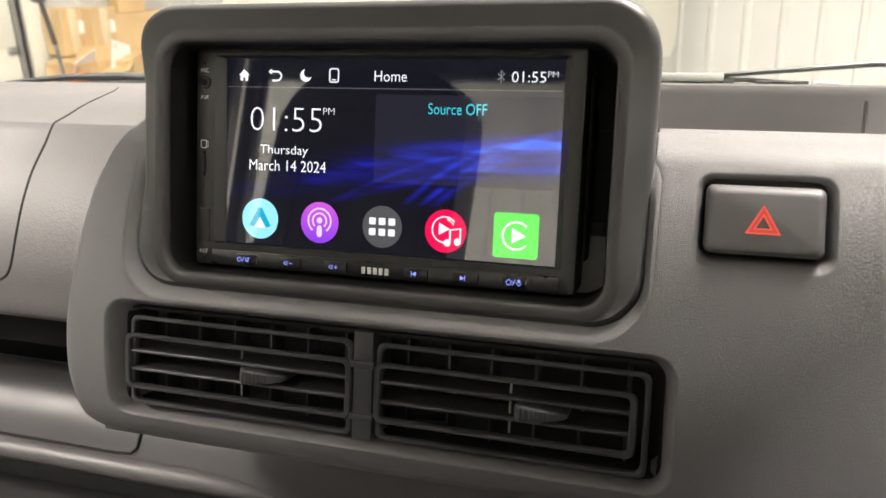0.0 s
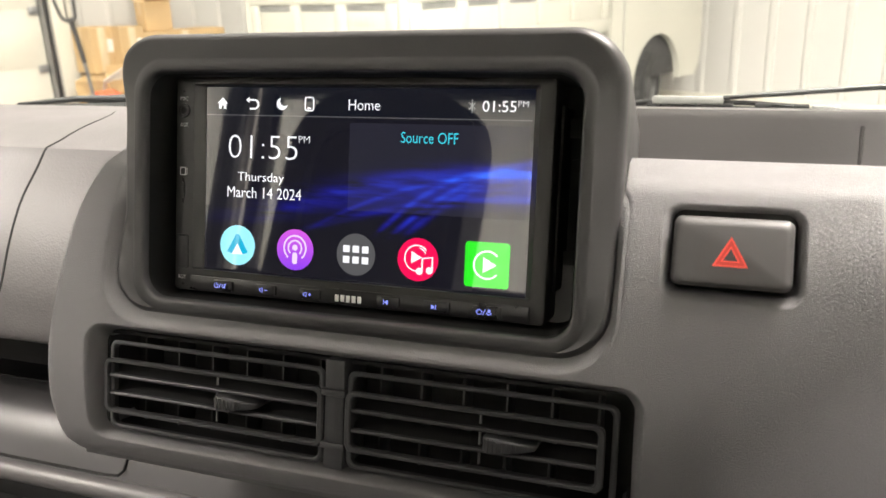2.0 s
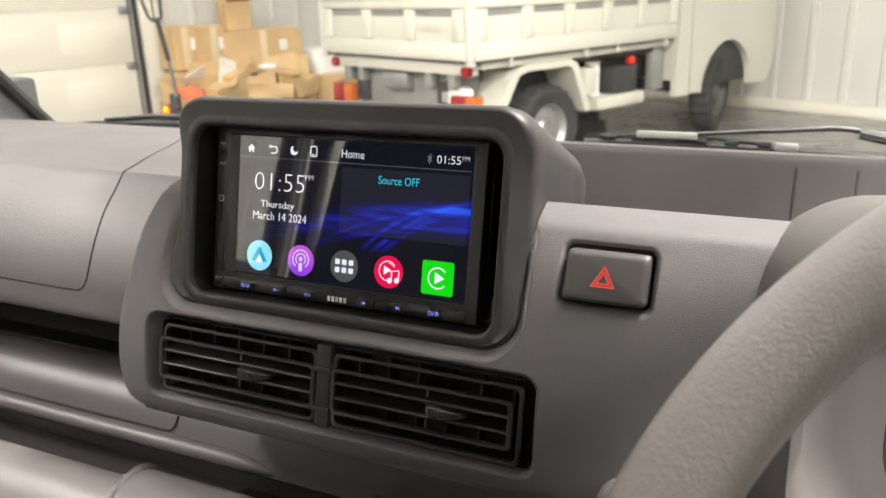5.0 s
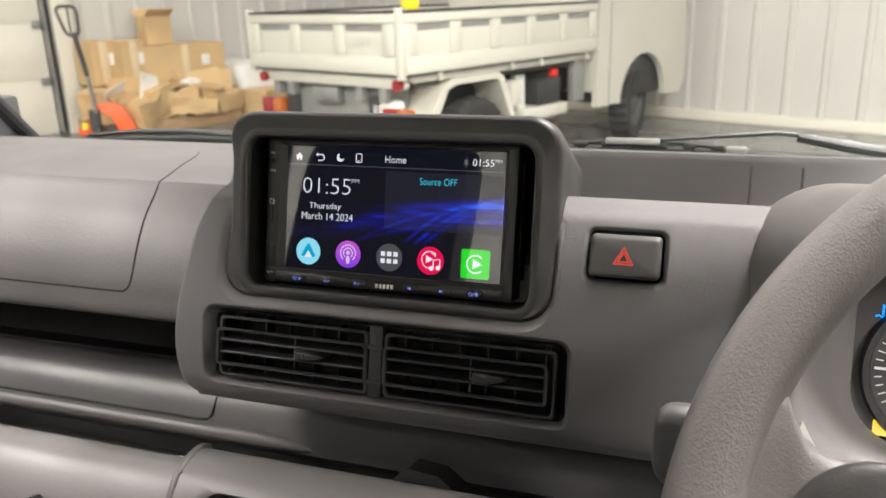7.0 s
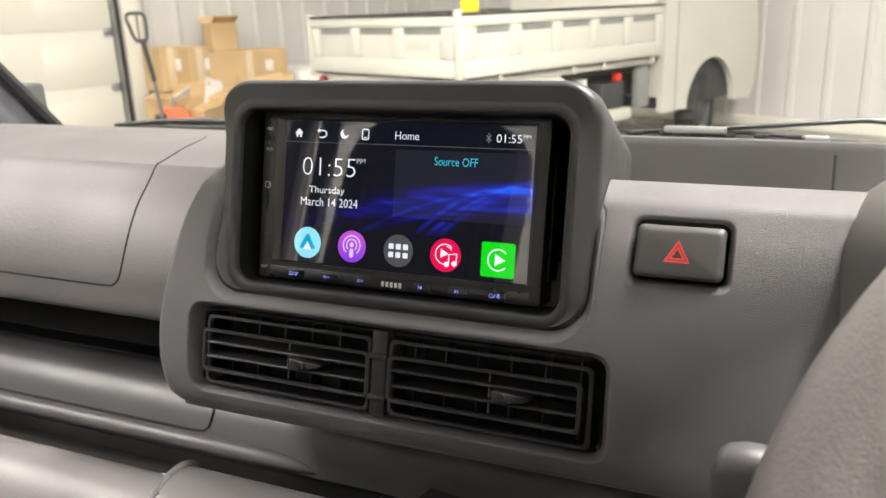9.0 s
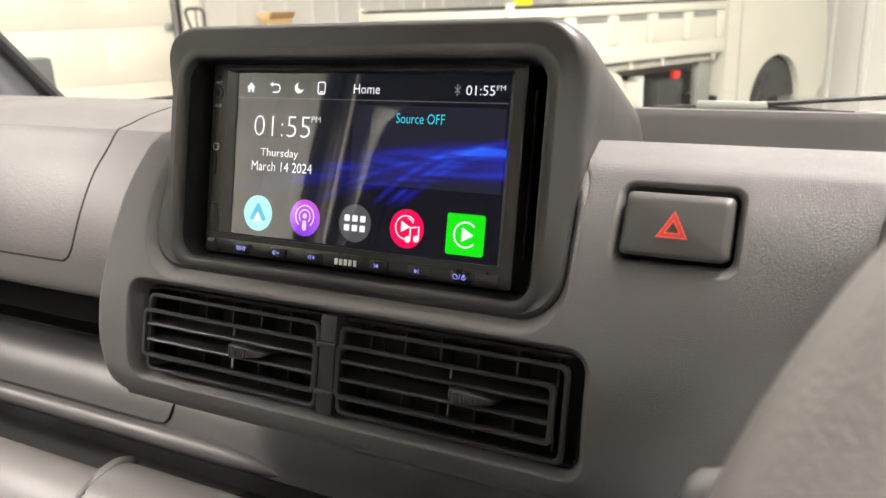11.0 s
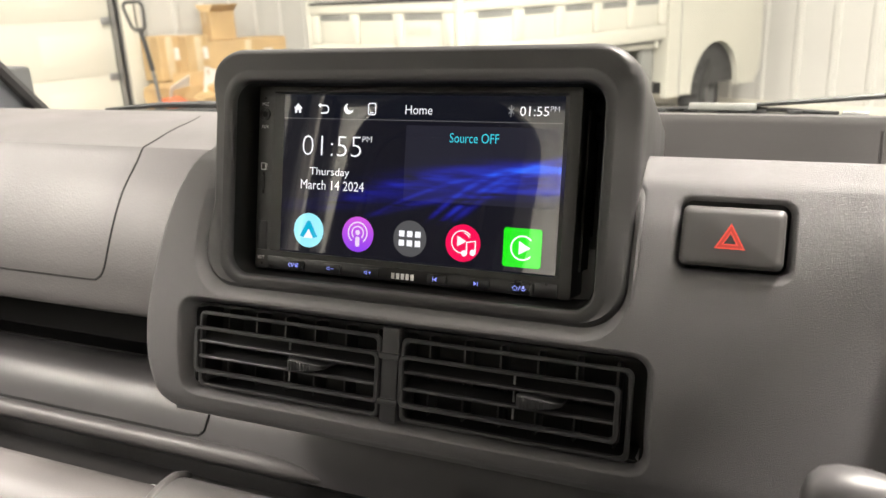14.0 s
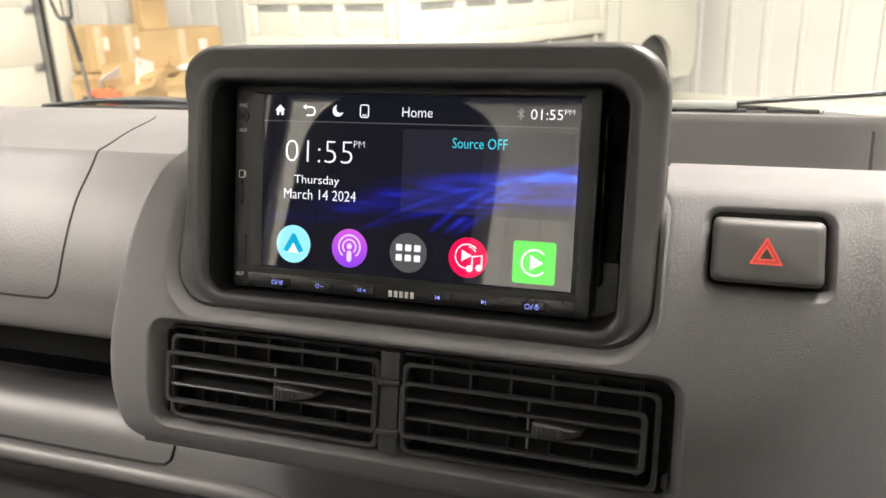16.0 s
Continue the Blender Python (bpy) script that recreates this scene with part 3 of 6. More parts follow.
    # below, the surround comes forward to the bulging fascia
    lean = lambda z: max(0.0, 0.3198 - face_y(min(z, 0.0165)) - 0.0030) if z < 0.005 else 0.0064 * min(1.0, max(0.0, (z - 0.034) / 0.022))
    fwd = lambda loop: [(x, y - lean(z), z) for x, y, z in loop]
    bm = bmesh.new()
    g, f = fwd(lp(0.0030, 0.3182, 0.019)), inner(-0.0046, 0.3118, 0.015)
    loops = [drop(lp(0.0115, 0.475), 0.77), drop(lp(0.006, 0.44), 0.83), drop(lp(0.0015, 0.36), 0.95), lp(0.0, 0.332), fwd(lp(0.0, 0.3250)), fwd(lp(0.0003, 0.3222)), fwd(lp(0.0012, 0.3198)), g, mix(g, f, 0.10), mix(g, f, 0.5), mix(g, f, 0.90), f, inner(-0.0040, 0.3113, 0.0146), inner(-0.0006, 0.3112, 0.0116), inner(0.0, 0.3114), inner(0.0005, 0.3120), inner(0.0008, 0.3132), inner(0.0010, 0.3160), inner(0.0014, 0.36)]
    loft(bm, loops, cap0=True)
    part("pod", bm, POD, d, "smooth dark grey surround pod", sharp=60)
    # hollow that blends the pod into the fascia
    bm = bmesh.new()

    def rim(x0, x1, z0, z1, r, back):
        out = []
        for x, z in rrect(x0, x1, z0, z1, r, **n):
            z = min(z, 0.0150) if x > -0.1 else z
            out.append((x, face_y(min(z, 0.0165)) + back + max(0, z - 0.0165) * 1.2 + (0.35 * max(0, z + 0.004) if x > -0.1 else 0), z))
        return out

    edge = rim(-0.2540, -0.0098, -0.0712, 0.035, 0.0240, 0.0008)
    start = rim(-0.2522, -0.0112, -0.0698, 0.035, 0.0230, 0.0002)
    stop = [(x, 0.3206 - lean(z) if z < 0.005 and x < -0.03 else max(0.3206 - lean(z), s[1] + 0.002), z) for (x, z), s in zip(((a, min(b, 0.0150) if a > -0.1 else b) for a, b in rrect(X0 + 0.0006, X1 - 0.0006, Z0 + 0.0006, 0.035, 0.0205, **n)), start)]
    cove = []
    for k in (0.0, 0.2, 0.4, 0.6, 0.75, 0.88, 1.0):
        h = 1 - math.sqrt(max(0.0, 1 - (0.985 * k) ** 2))
        cove.append([(a[0] + (b[0] - a[0]) * k, a[1] + (b[1] - a[1]) * (h if b[1] < a[1] else k), a[2] + (b[2] - a[2]) * k) for a, b in zip(start, stop)])
    loft(bm, [edge] + cove)
    part("flange", bm, DASH, d, "satin grey hollow that frames the pod", sharp=60)
    # black skin inside the pocket that paints its shade
    bm = bmesh.new()
    loft(bm, [inner(0.0014, 0.3150), inner(0.0018, 0.325), inner(0.0020, 0.3515)])
    part("pocket_lining", bm, DEEP, d, "black skin that paints the pocket's shade")
    # pocket's back
    bm = bmesh.new()
    box(bm, I0, I1, 0.352, 0.362, K0, K1)
    part("pocket_back", bm, DEEP, d)
    return d


dashboard()


# ---------------------------------------------------------------- words
def text(name, body, x0, x1, z0, z1, y, mat, parent, thin=0.004):
    """Words that fill the given width and height, flat, facing the driver."""
    c = bpy.data.curves.new(name, "FONT")
    c.body, c.resolution_u, c.offset = body, 3, -thin
    tmp = bpy.data.objects.new(name, c)
    me = bpy.data.meshes.new_from_object(tmp)
    bpy.data.objects.remove(tmp)
    us, vs = [v.co.x for v in me.vertices], [v.co.y for v in me.vertices]
    ku, kv = (x1 - x0) / (max(us) - min(us)), (z1 - z0) / (max(vs) - min(vs))
    u0, v0 = min(us), min(vs)
    for v in me.vertices:
        v.co = Vector((x0 + (v.co.x - u0) * ku, y, z0 + (v.co.y - v0) * kv))
    me.materials.clear()
    me.materials.append(mat)
    ob = new(name, me)
    ob.parent = parent
    return ob


def poly(bm, pts, y):
    bm.faces.new([bm.verts.new((x, y, z)) for x, z in pts])


def disc_pts(x, z, r, n=40):
    return [(x + r * math.cos(2 * math.pi * i / n), z + r * math.sin(2 * math.pi * i / n)) for i in range(n)]


def stroke(bm, pts, w, y, closed=False):
    """A flat line of width w through the points (x, z)."""
    k = len(pts)
    L, R = [], []
    for i in range(k):
        a = Vector(pts[(i - 1) % k] if (closed or i) else pts[i])
        b = Vector(pts[(i + 1) % k] if (closed or i < k - 1) else pts[i])
        t = (b - a).normalized()
        nrm = Vector((-t.y, t.x)) * w / 2
        p = Vector(pts[i])
        L.append((*(p + nrm), 0)), R.append((*(p - nrm), 0))
    la = [bm.verts.new((p[0], y, p[1])) for p in L]
    ra = [bm.verts.new((p[0], y, p[1])) for p in R]
    for i in range(k if closed else k - 1):
        j = (i + 1) % k
        bm.faces.new((la[i], la[j], ra[j], ra[i]))


def arc(x, z, r, a0, a1, n=24):
    return [(x + r * math.cos(radians(a)), z + r * math.sin(radians(a))) for a in lin(a0, a1, n)]


# ---------------------------------------------------------------- head unit
def wallpaper():
    """The display's picture: soft blue ribbons on black, lit from behind."""
    m = glow("display_wallpaper", (0, 0, 0), 1.0, 0.03)
    nt = m.node_tree
    bs = nt.nodes["Principled BSDF"]
    tc = nt.nodes.new("ShaderNodeTexCoord")
    sep = nt.nodes.new("ShaderNodeSeparateXYZ")
    nt.links.new(tc.outputs["Object"], sep.inputs[0])

    def math_node(op, a, b=None, c=None):
        n = nt.nodes.new("ShaderNodeMath")
        n.operation = op
        for i, v in enumerate((a, b, c)):
            if v is None:
                continue
            if isinstance(v, (int, float)):
                n.inputs[i].default_value = v
            else:
                nt.links.new(v, n.inputs[i])
        return n.outputs[0]

    x, z = sep.outputs["X"], sep.outputs["Z"]
    total = None
    # height, slope and bend at the middle, width, strength
    u = math_node("ADD", x, 0.090)
    for h0, sl, bend, w, s in ((0.0060, 0.10, 2.0, 0.0030, 0.34), (-0.0042, 0.66, 6.4, 0.0017, 0.62), (0.0012, 0.52, 9.0, 0.0016, 0.50), (-0.0085, 0.72, 7.0, 0.0020, 0.40), (0.0005, 0.06, 1.2, 0.0060, 0.34), (0.0030, 0.20, 3.0, 0.0011, 0.40), (-0.0060, 0.14, 1.5, 0.0016, 0.34)):
        line = math_node("ADD", math_node("MULTIPLY_ADD", u, sl, h0), math_node("MULTIPLY", math_node("MULTIPLY", u, u), -bend))
        dlt = math_node("DIVIDE", math_node("SUBTRACT", z, line), w)
        g = math_node("POWER", 2.718, math_node("MULTIPLY", math_node("MULTIPLY", dlt, dlt), -1.0))
        soft = math_node("MULTIPLY", g, s)
        total = soft if total is None else math_node("ADD", total, soft)
    nz = nt.nodes.new("ShaderNodeTexNoise")
    nz.inputs["Scale"].default_value = 75
    nz.inputs["Detail"].default_value = 4.0
    mp = nt.nodes.new("ShaderNodeMapping")
    mp.inputs["Scale"].default_value = (0.45, 1, 3.6)
    mp.inputs["Rotation"].default_value = (0, radians(26), 0)
    nt.links.new(tc.outputs["Object"], mp.inputs["Vector"])
    nt.links.new(mp.outputs[0], nz.inputs["Vector"])
    patchy = nt.nodes.new("ShaderNodeMapRange")
    patchy.inputs["From Min"].default_value, patchy.inputs["From Max"].default_value = 0.30, 0.60
    nt.links.new(nz.outputs["Fac"], patchy.inputs["Value"])
    # stronger on the right-hand half
    side = nt.nodes.new("ShaderNodeMapRange")
    side.inputs["From Min"].default_value, side.inputs["From Max"].default_value = -0.175, -0.112
    side.inputs["To Min"].default_value, side.inputs["To Max"].default_value = 0.16, 1.0
    nt.links.new(x, side.inputs["Value"])
    low = nt.nodes.new("ShaderNodeMapRange")
    low.interpolation_type = "SMOOTHSTEP"
    low.inputs["From Min"].default_value, low.inputs["From Max"].default_value = -0.024, -0.012
    nt.links.new(z, low.inputs["Value"])
    v = math_node("MULTIPLY", math_node("MULTIPLY", math_node("MULTIPLY", total, patchy.outputs[0]), side.outputs[0]), low.outputs[0])
    col = nt.nodes.new("ShaderNodeCombineColor")
    nt.links.new(math_node("MULTIPLY_ADD", v, 0.010, 0.006), col.inputs[0])
    nt.links.new(math_node("MULTIPLY_ADD", math_node("POWER", v, 2.0), 0.06, 0.006), col.inputs[1])
    nt.links.new(math_node("MULTIPLY_ADD", v, 0.72, 0.011), col.inputs[2])
    nt.links.new(col.outputs[0], bs.inputs["Emission Color"])
    return m


def head_unit():
    u = thing("head_unit", "black double-height car stereo with a lit touchscreen", "car stereo")
    x0, x1, z0, z1, yf = -0.2212, -0.0412, -0.0537, 0.0468, 0.3235
    sx0, sx1, sz0, sz1, ys = -0.2075, -0.0505, -0.0462, 0.0424, 0.3280
    bm = bmesh.new()
    a = rrect(x0, x1, z0, z1, 0.0022, 4, 3)
    b = rrect(sx0 - 0.0035, sx1 + 0.0030, sz0 + 0.0030, sz1 + 0.0010, 0.0012, 4, 3)
    c = rrect(sx0, sx1, sz0 + 0.0028, sz1, 0.0008, 4, 3)
    body = [(x, 0.356, z) for x, z in a]
    loft(bm, [body, [(x, yf + 0.0014, z) for x, z in a], [(x, yf + 0.0004, z) for x, z in rrect(x0 + 0.0004, x1 - 0.0004, z0 + 0.0004, z1 - 0.0004, 0.0020, 4, 3)], [(x, yf, z) for x, z in rrect(x0 + 0.0012, x1 - 0.0012, z0 + 0.0012, z1 - 0.0012, 0.0018, 4, 3)], [(x, yf, z) for x, z in b], [(x, yf + 0.0006, z) for x, z in rrect(sx0 - 0.0030, sx1 + 0.0026, sz0 + 0.0030, sz1 + 0.0008, 0.001, 4, 3)], [(x, ys - 0.0004, z) for x, z in c], [(x, ys + 0.001, z) for x, z in c]], cap0=True)
    part("bezel", bm, FACE, u, "matt black front bezel", sharp=30)
    disp = new("display")
    disp.parent = u
    tagged(disp, "lit touchscreen with a clock, a date and five round or square app symbols")
    bm = bmesh.new()
    poly(bm, [(sx0 - 0.001, sz0), (sx1 + 0.001, sz0), (sx1 + 0.001, sz1 + 0.001), (sx0 - 0.001, sz1 + 0.001)], ys)
    part("glass", bm, wallpaper(), disp, "glossy dark display glass with blue ribbons")
    WHITE = glow("display_white", (0.92, 0.93, 1.0), 1.0)
    CYAN = glow("display_cyan", (0.05, 0.72, 0.90), 0.85)
    SKY = glow("display_pale_blue", (0.32, 0.82, 1.0), 1.0)
    SKY2 = glow("display_mid_blue", (0.0, 0.45, 0.72), 0.9)
    GREY = glow("display_grey", (0.085, 0.085, 0.09), 1.0)
    DIM = glow("display_dim_grey", (0.30, 0.31, 0.33), 0.7)
    MAG = glow("display_crimson", (0.92, 0.004, 0.09), 0.95)
    GREEN = glow("display_green", (0.004, 0.78, 0.006), 1.0)
    BAR = glow("display_bar", (0.004, 0.005, 0.010), 1.0)
    # violet disc, pinker at the top
    VIO = glow("display_violet", (0.40, 0.07, 0.75), 1.0)
    nt = VIO.node_tree
    tc, sp, mr, mxn = (nt.nodes.new("ShaderNode" + k) for k in ("TexCoord", "SeparateXYZ", "MapRange", "Mix"))
    mxn.data_type = "RGBA"
    mxn.inputs["A"].default_value, mxn.inputs["B"].default_value = (0.24, 0.05, 0.80, 1), (0.62, 0.10, 0.72, 1)
    mr.inputs["From Min"].default_value, mr.inputs["From Max"].default_value = -0.0405, -0.0220
    nt.links.new(tc.outputs["Object"], sp.inputs[0])
    nt.links.new(sp.outputs["Z"], mr.inputs["Value"])
    nt.links.new(mr.outputs[0], mxn.inputs["Factor"])
    nt.links.new(mxn.outputs["Result"], nt.nodes["Principled BSDF"].inputs["Emission Color"])

    def flat(name, fn, mat, label=""):
        bm = bmesh.new()
        fn(bm)
        return part(name, bm, mat, disp, label)

    y1, y2, y3 = ys - 0.00015, ys - 0.0003, ys - 0.00045
    flat("status_bar", lambda b: poly(b, [(sx0, 0.0298), (sx1, 0.0298), (sx1, sz1), (sx0, sz1)], y1), BAR)
    flat("bar_line", lambda b: poly(b, [(sx0, 0.0294), (sx1 - 0.001, 0.0294), (sx1 - 0.001, 0.0298), (sx0, 0.0298)], y2), glow("display_line", (0.10, 0.10, 0.11), 1.0))
    CARDM = bpy.data.materials.new("display_card")
    CARDM.use_nodes = True
    cn = CARDM.node_tree
    cn.nodes.remove(cn.nodes["Principled BSDF"])
    t_, e_, a_ = (cn.nodes.new("ShaderNode" + k) for k in ("BsdfTransparent", "Emission", "AddShader"))
    t_.inputs[0].default_value = (0.85, 0.85, 0.85, 1)
    e_.inputs[0].default_value = (0.011, 0.011, 0.016, 1)
    cn.links.new(t_.outputs[0], a_.inputs[0]), cn.links.new(e_.outputs[0], a_.inputs[1]), cn.links.new(a_.outputs[0], cn.nodes["Material Output"].inputs[0])
    flat("source_card", lambda b: poly(b, rrect(-0.1332, -0.0520, -0.0112, 0.0272, 0.0006, 3, 2), y1), CARDM, "translucent grey card")
    # status bar symbols
    def house(b, x, z, s):
        poly(b, [(x - 1.25 * s, z + 0.05 * s), (x, z + 1.25 * s), (x + 1.25 * s, z + 0.05 * s)], y2)
        poly(b, [(x - 0.85 * s, z - 1.0 * s), (x - 0.25 * s, z - 1.0 * s), (x - 0.25 * s, z + 0.1 * s), (x - 0.85 * s, z + 0.1 * s)], y2)
        poly(b, [(x + 0.25 * s, z - 1.0 * s), (x + 0.85 * s, z - 1.0 * s), (x + 0.85 * s, z + 0.1 * s), (x + 0.25 * s, z + 0.1 * s)], y2)
        poly(b, [(x - 0.25 * s, z - 0.35 * s), (x + 0.25 * s, z - 0.35 * s), (x + 0.25 * s, z + 0.1 * s), (x - 0.25 * s, z + 0.1 * s)], y2)
    flat("home_symbol", lambda b: house(b, -0.1985, 0.0347, 0.0023), WHITE)

    def back_arrow(b):
        stroke(b, [(-0.1842, 0.0366), (-0.1815, 0.0366)] + arc(-0.1815, 0.0346, 0.0020, 90, -90, 12) + [(-0.1840, 0.0326)], 0.0008, y2)
        poly(b, [(-0.1842, 0.0346 + 0.0034), (-0.1842, 0.0346 + 0.0006), (-0.1860, 0.0366)], y2)
    flat("back_symbol", back_arrow, WHITE)

    def moon(b):
        X, Z = -0.1672, 0.0350
        o, i = arc(X, Z, 0.0028, 105, 345, 24), arc(X + 0.0013, Z + 0.0013, 0.0023, 138, 312, 24)
        vo, vi = [b.verts.new((p[0], y2, p[1])) for p in o], [b.verts.new((p[0], y2, p[1])) for p in i]
        for k in range(24):
            b.faces.new((vo[k], vo[k + 1], vi[k + 1], vi[k]))
    flat("moon_symbol", moon, WHITE)
    flat("phone_symbol", lambda b: (stroke(b, rrect(-0.1554, -0.1512, 0.0322, 0.0380, 0.0009, 4, 2), 0.0006, y2, True), stroke(b, [(-0.1543, 0.0332), (-0.1523, 0.0332)], 0.0006, y2)), WHITE)

    def runes(b):
        X, Z = -0.0773, 0.0352
        stroke(b, [(X - 0.0014, Z + 0.0014), (X + 0.0014, Z - 0.0013), (X, Z - 0.0028), (X, Z + 0.0028), (X + 0.0014, Z + 0.0013), (X - 0.0014, Z - 0.0014)], 0.00045, y2)
    flat("wireless_symbol", runes, DIM)
    text("word", "Home", -0.1340, -0.1190, 0.0327, 0.0373, y2, WHITE, disp)
    text("clock", "01:55", -0.0728, -0.0584, 0.0329, 0.0374, y2, WHITE, disp)
    text("clock_suffix", "PM", -0.0576, -0.0534, 0.0351, 0.0375, y2, WHITE, disp, thin=0.018)
    text("big_clock", "01:55", -0.1949, -0.1588, 0.0099, 0.0206, y2, WHITE, disp, 0.020)
    text("big_clock_suffix", "PM", -0.1582, -0.1527, 0.0178, 0.0208, y2, WHITE, disp, thin=0.018)
    text("weekday", "Thursday", -0.1898, -0.1654, -0.0018, 0.0035, y2, WHITE, disp)
    text("date", "March 14 2024", -0.1952, -0.1563, -0.0083, -0.0033, y2, WHITE, disp)
    text("source_words", "Source OFF", -0.1087, -0.0827, 0.0191, 0.0238, y2, CYAN, disp)
    R, Z = 0.0094, -0.0308
    flat("arrow_disc", lambda b: poly(b, disc_pts(-0.1893, Z, R), y1), SKY, "pale blue round app symbol")
    flat("arrow_mark", lambda b: poly(b, [(-0.1948, Z - 0.0032), (-0.1900, Z + 0.0052), (-0.1884, Z + 0.0052), (-0.1836, Z - 0.0032), (-0.1862, Z - 0.0040), (-0.1892, Z + 0.0010), (-0.1922, Z - 0.0040)], y2), SKY2)
    flat("arrow_base", lambda b: poly(b, [(-0.1922, Z - 0.0042), (-0.1892, Z + 0.0008), (-0.1862, Z - 0.0042)], y3), WHITE)
    flat("cast_disc", lambda b: poly(b, disc_pts(-0.1588, Z, R), y1), VIO, "violet round app symbol")

    def cast(b):
        X = -0.1588
        stroke(b, arc(X, Z + 0.0008, 0.0056, -52, 232, 32), 0.0008, y2)
        stroke(b, arc(X, Z + 0.0008, 0.0034, -48, 228, 28), 0.0008, y2)
        poly(b, disc_pts(X, Z + 0.0010, 0.0014, 20), y2)
        poly(b, rrect(X - 0.0013, X + 0.0013, Z - 0.0066, Z - 0.0012, 0.0012, 5, 2), y2)
    flat("cast_mark", cast, glow("display_pale_violet", (0.85, 0.68, 0.95), 0.95))
    flat("grid_disc", lambda b: poly(b, disc_pts(-0.1283, Z, R), y1), GREY, "grey round app symbol")
    for i in (-1, 0, 1):
        for j in (-1, 1):
            flat("grid_square", lambda b: poly(b, rrect(-0.1283 + i * 0.0046 - 0.0016, -0.1283 + i * 0.0046 + 0.0016, Z + j * 0.0024 - 0.0016, Z + j * 0.0024 + 0.0016, 0.0005, 3, 1), y2), WHITE)
    flat("music_disc", lambda b: poly(b, disc_pts(-0.0988, Z, R), y1), MAG, "crimson round app symbol")

    def music(b):
        X = -0.0992
        stroke(b, arc(X, Z + 0.0006, 0.0056, 40, 300, 32), 0.0006, y2)
        stroke(b, arc(X, Z + 0.0006, 0.0046, 30, 80, 10), 0.0005, y2)
        poly(b, [(X - 0.0026, Z + 0.0036), (X - 0.0026, Z - 0.0018), (X + 0.0024, Z + 0.0010)], y2)
        stroke(b, [(X + 0.0026, Z - 0.0046), (X + 0.0026, Z + 0.0006), (X + 0.0072, Z + 0.0014), (X + 0.0072, Z - 0.0040)], 0.0008, y3)
        poly(b, disc_pts(X + 0.0014, Z - 0.0050, 0.0016, 16), y3)
        poly(b, disc_pts(X + 0.0060, Z - 0.0044, 0.0016, 16), y3)
    flat("music_mark", music, WHITE)
    flat("play_square", lambda b: poly(b, rrect(-0.0775, -0.0580, Z - 0.0096, Z + 0.0096, 0.0014, 5, 2), y1), GREEN, "green square app symbol")

    def play(b):
        X = -0.0676
        stroke(b, arc(X, Z, 0.0058, 42, 318, 36), 0.0008, y2)
        poly(b, [(X - 0.0018, Z + 0.0034), (X - 0.0018, Z - 0.0034), (X + 0.0042, Z)], y2)
    flat("play_mark", play, WHITE)
    # left-hand strip: microphone hole, socket, card slot, port cover, reset hole
    yy = yf - 0.0002
    for body, z in (("MIC", 0.0360), ("AUX", 0.0241), ("RST", -0.0468)):
        text("print", body, -0.2160, -0.2117, z - 0.0009, z + 0.0009, yy, WHITEPRINT, u)

    def hole(name, x, z, r, mat=DEEP):
        bm = bmesh.new()
        tube(bm, [(x, yf - 0.0003, z), (x, yf + 0.004, z)], r, 16)
        part(name, bm, mat, u)
    hole("microphone_hole", -0.2140, 0.0392, 0.0006)
    hole("reset_hole", -0.2134, -0.0500, 0.0007)
    bm = bmesh.new()
    ring = lambda r, y: [(-0.2141 + r * math.cos(t), y, 0.0307 + r * math.sin(t)) for t in (2 * math.pi * i / 28 for i in range(28))]
    loft(bm, [ring(0.0034, yf), ring(0.0032, yf - 0.0008), ring(0.0023, yf - 0.0008), ring(0.0019, yf + 0.002), ring(0.0017, yf + 0.006)], cap1=True)
    part("socket", bm, GLOSSBLACK, u, "round black socket")
    hole("socket_hole", -0.2141, 0.0307, 0.0015)
    bm = bmesh.new()
    stroke(bm, rrect(-0.2156, -0.2128, 0.0010, 0.0044, 0.0004, 3, 1), 0.0004, yy, True)
    stroke(bm, [(-0.2124, 0.0010), (-0.2120, 0.0014), (-0.2120, 0.0040), (-0.2124, 0.0043)], 0.0003, yy)
    part("card_print", bm, WHITEPRINT, u)
    bm = bmesh.new()
    box(bm, -0.2146, -0.2134, yf - 0.0003, yf + 0.003, -0.0120, -0.0002, 0.0003)
    part("card_slot", bm, DEEP, u)
    bm = bmesh.new()
    loft(bm, [[(x, y, z) for x, z in rrect(-0.2152 + i, -0.2130 - i, -0.0098 + i, -0.0022 - i, 0.001, 4, 2)] for y, i in ((yf, 0), (yf - 0.0007, 0.0002), (yf - 0.0008, 0.0007))], cap1=True)
    part("card_edge", bm, GLOSSBLACK, u)
    bm = bmesh.new()
    box(bm, -0.2168, -0.2106, yf - 0.0006, yf + 0.003, -0.0425, -0.0270, 0.0004)
    box(bm, -0.2166, -0.2108, yf - 0.0010, yf + 0.001, -0.0276, -0.0268, 0.0002)
    part("port_cover", bm, BLACK, u, "black rubber port cover")
    # keys along the lower edge
    zk = -0.0492
    bm = bmesh.new()
    box(bm, -0.2095, -0.0470, yf - 0.0004, yf + 0.002, -0.0523, -0.0456, 0.0003)
    part("key_strip", bm, GLOSSBLACK, u, "gloss black key strip")
    BLUE = glow("key_symbol_blue", (0.25, 0.30, 1.0), 1.1)
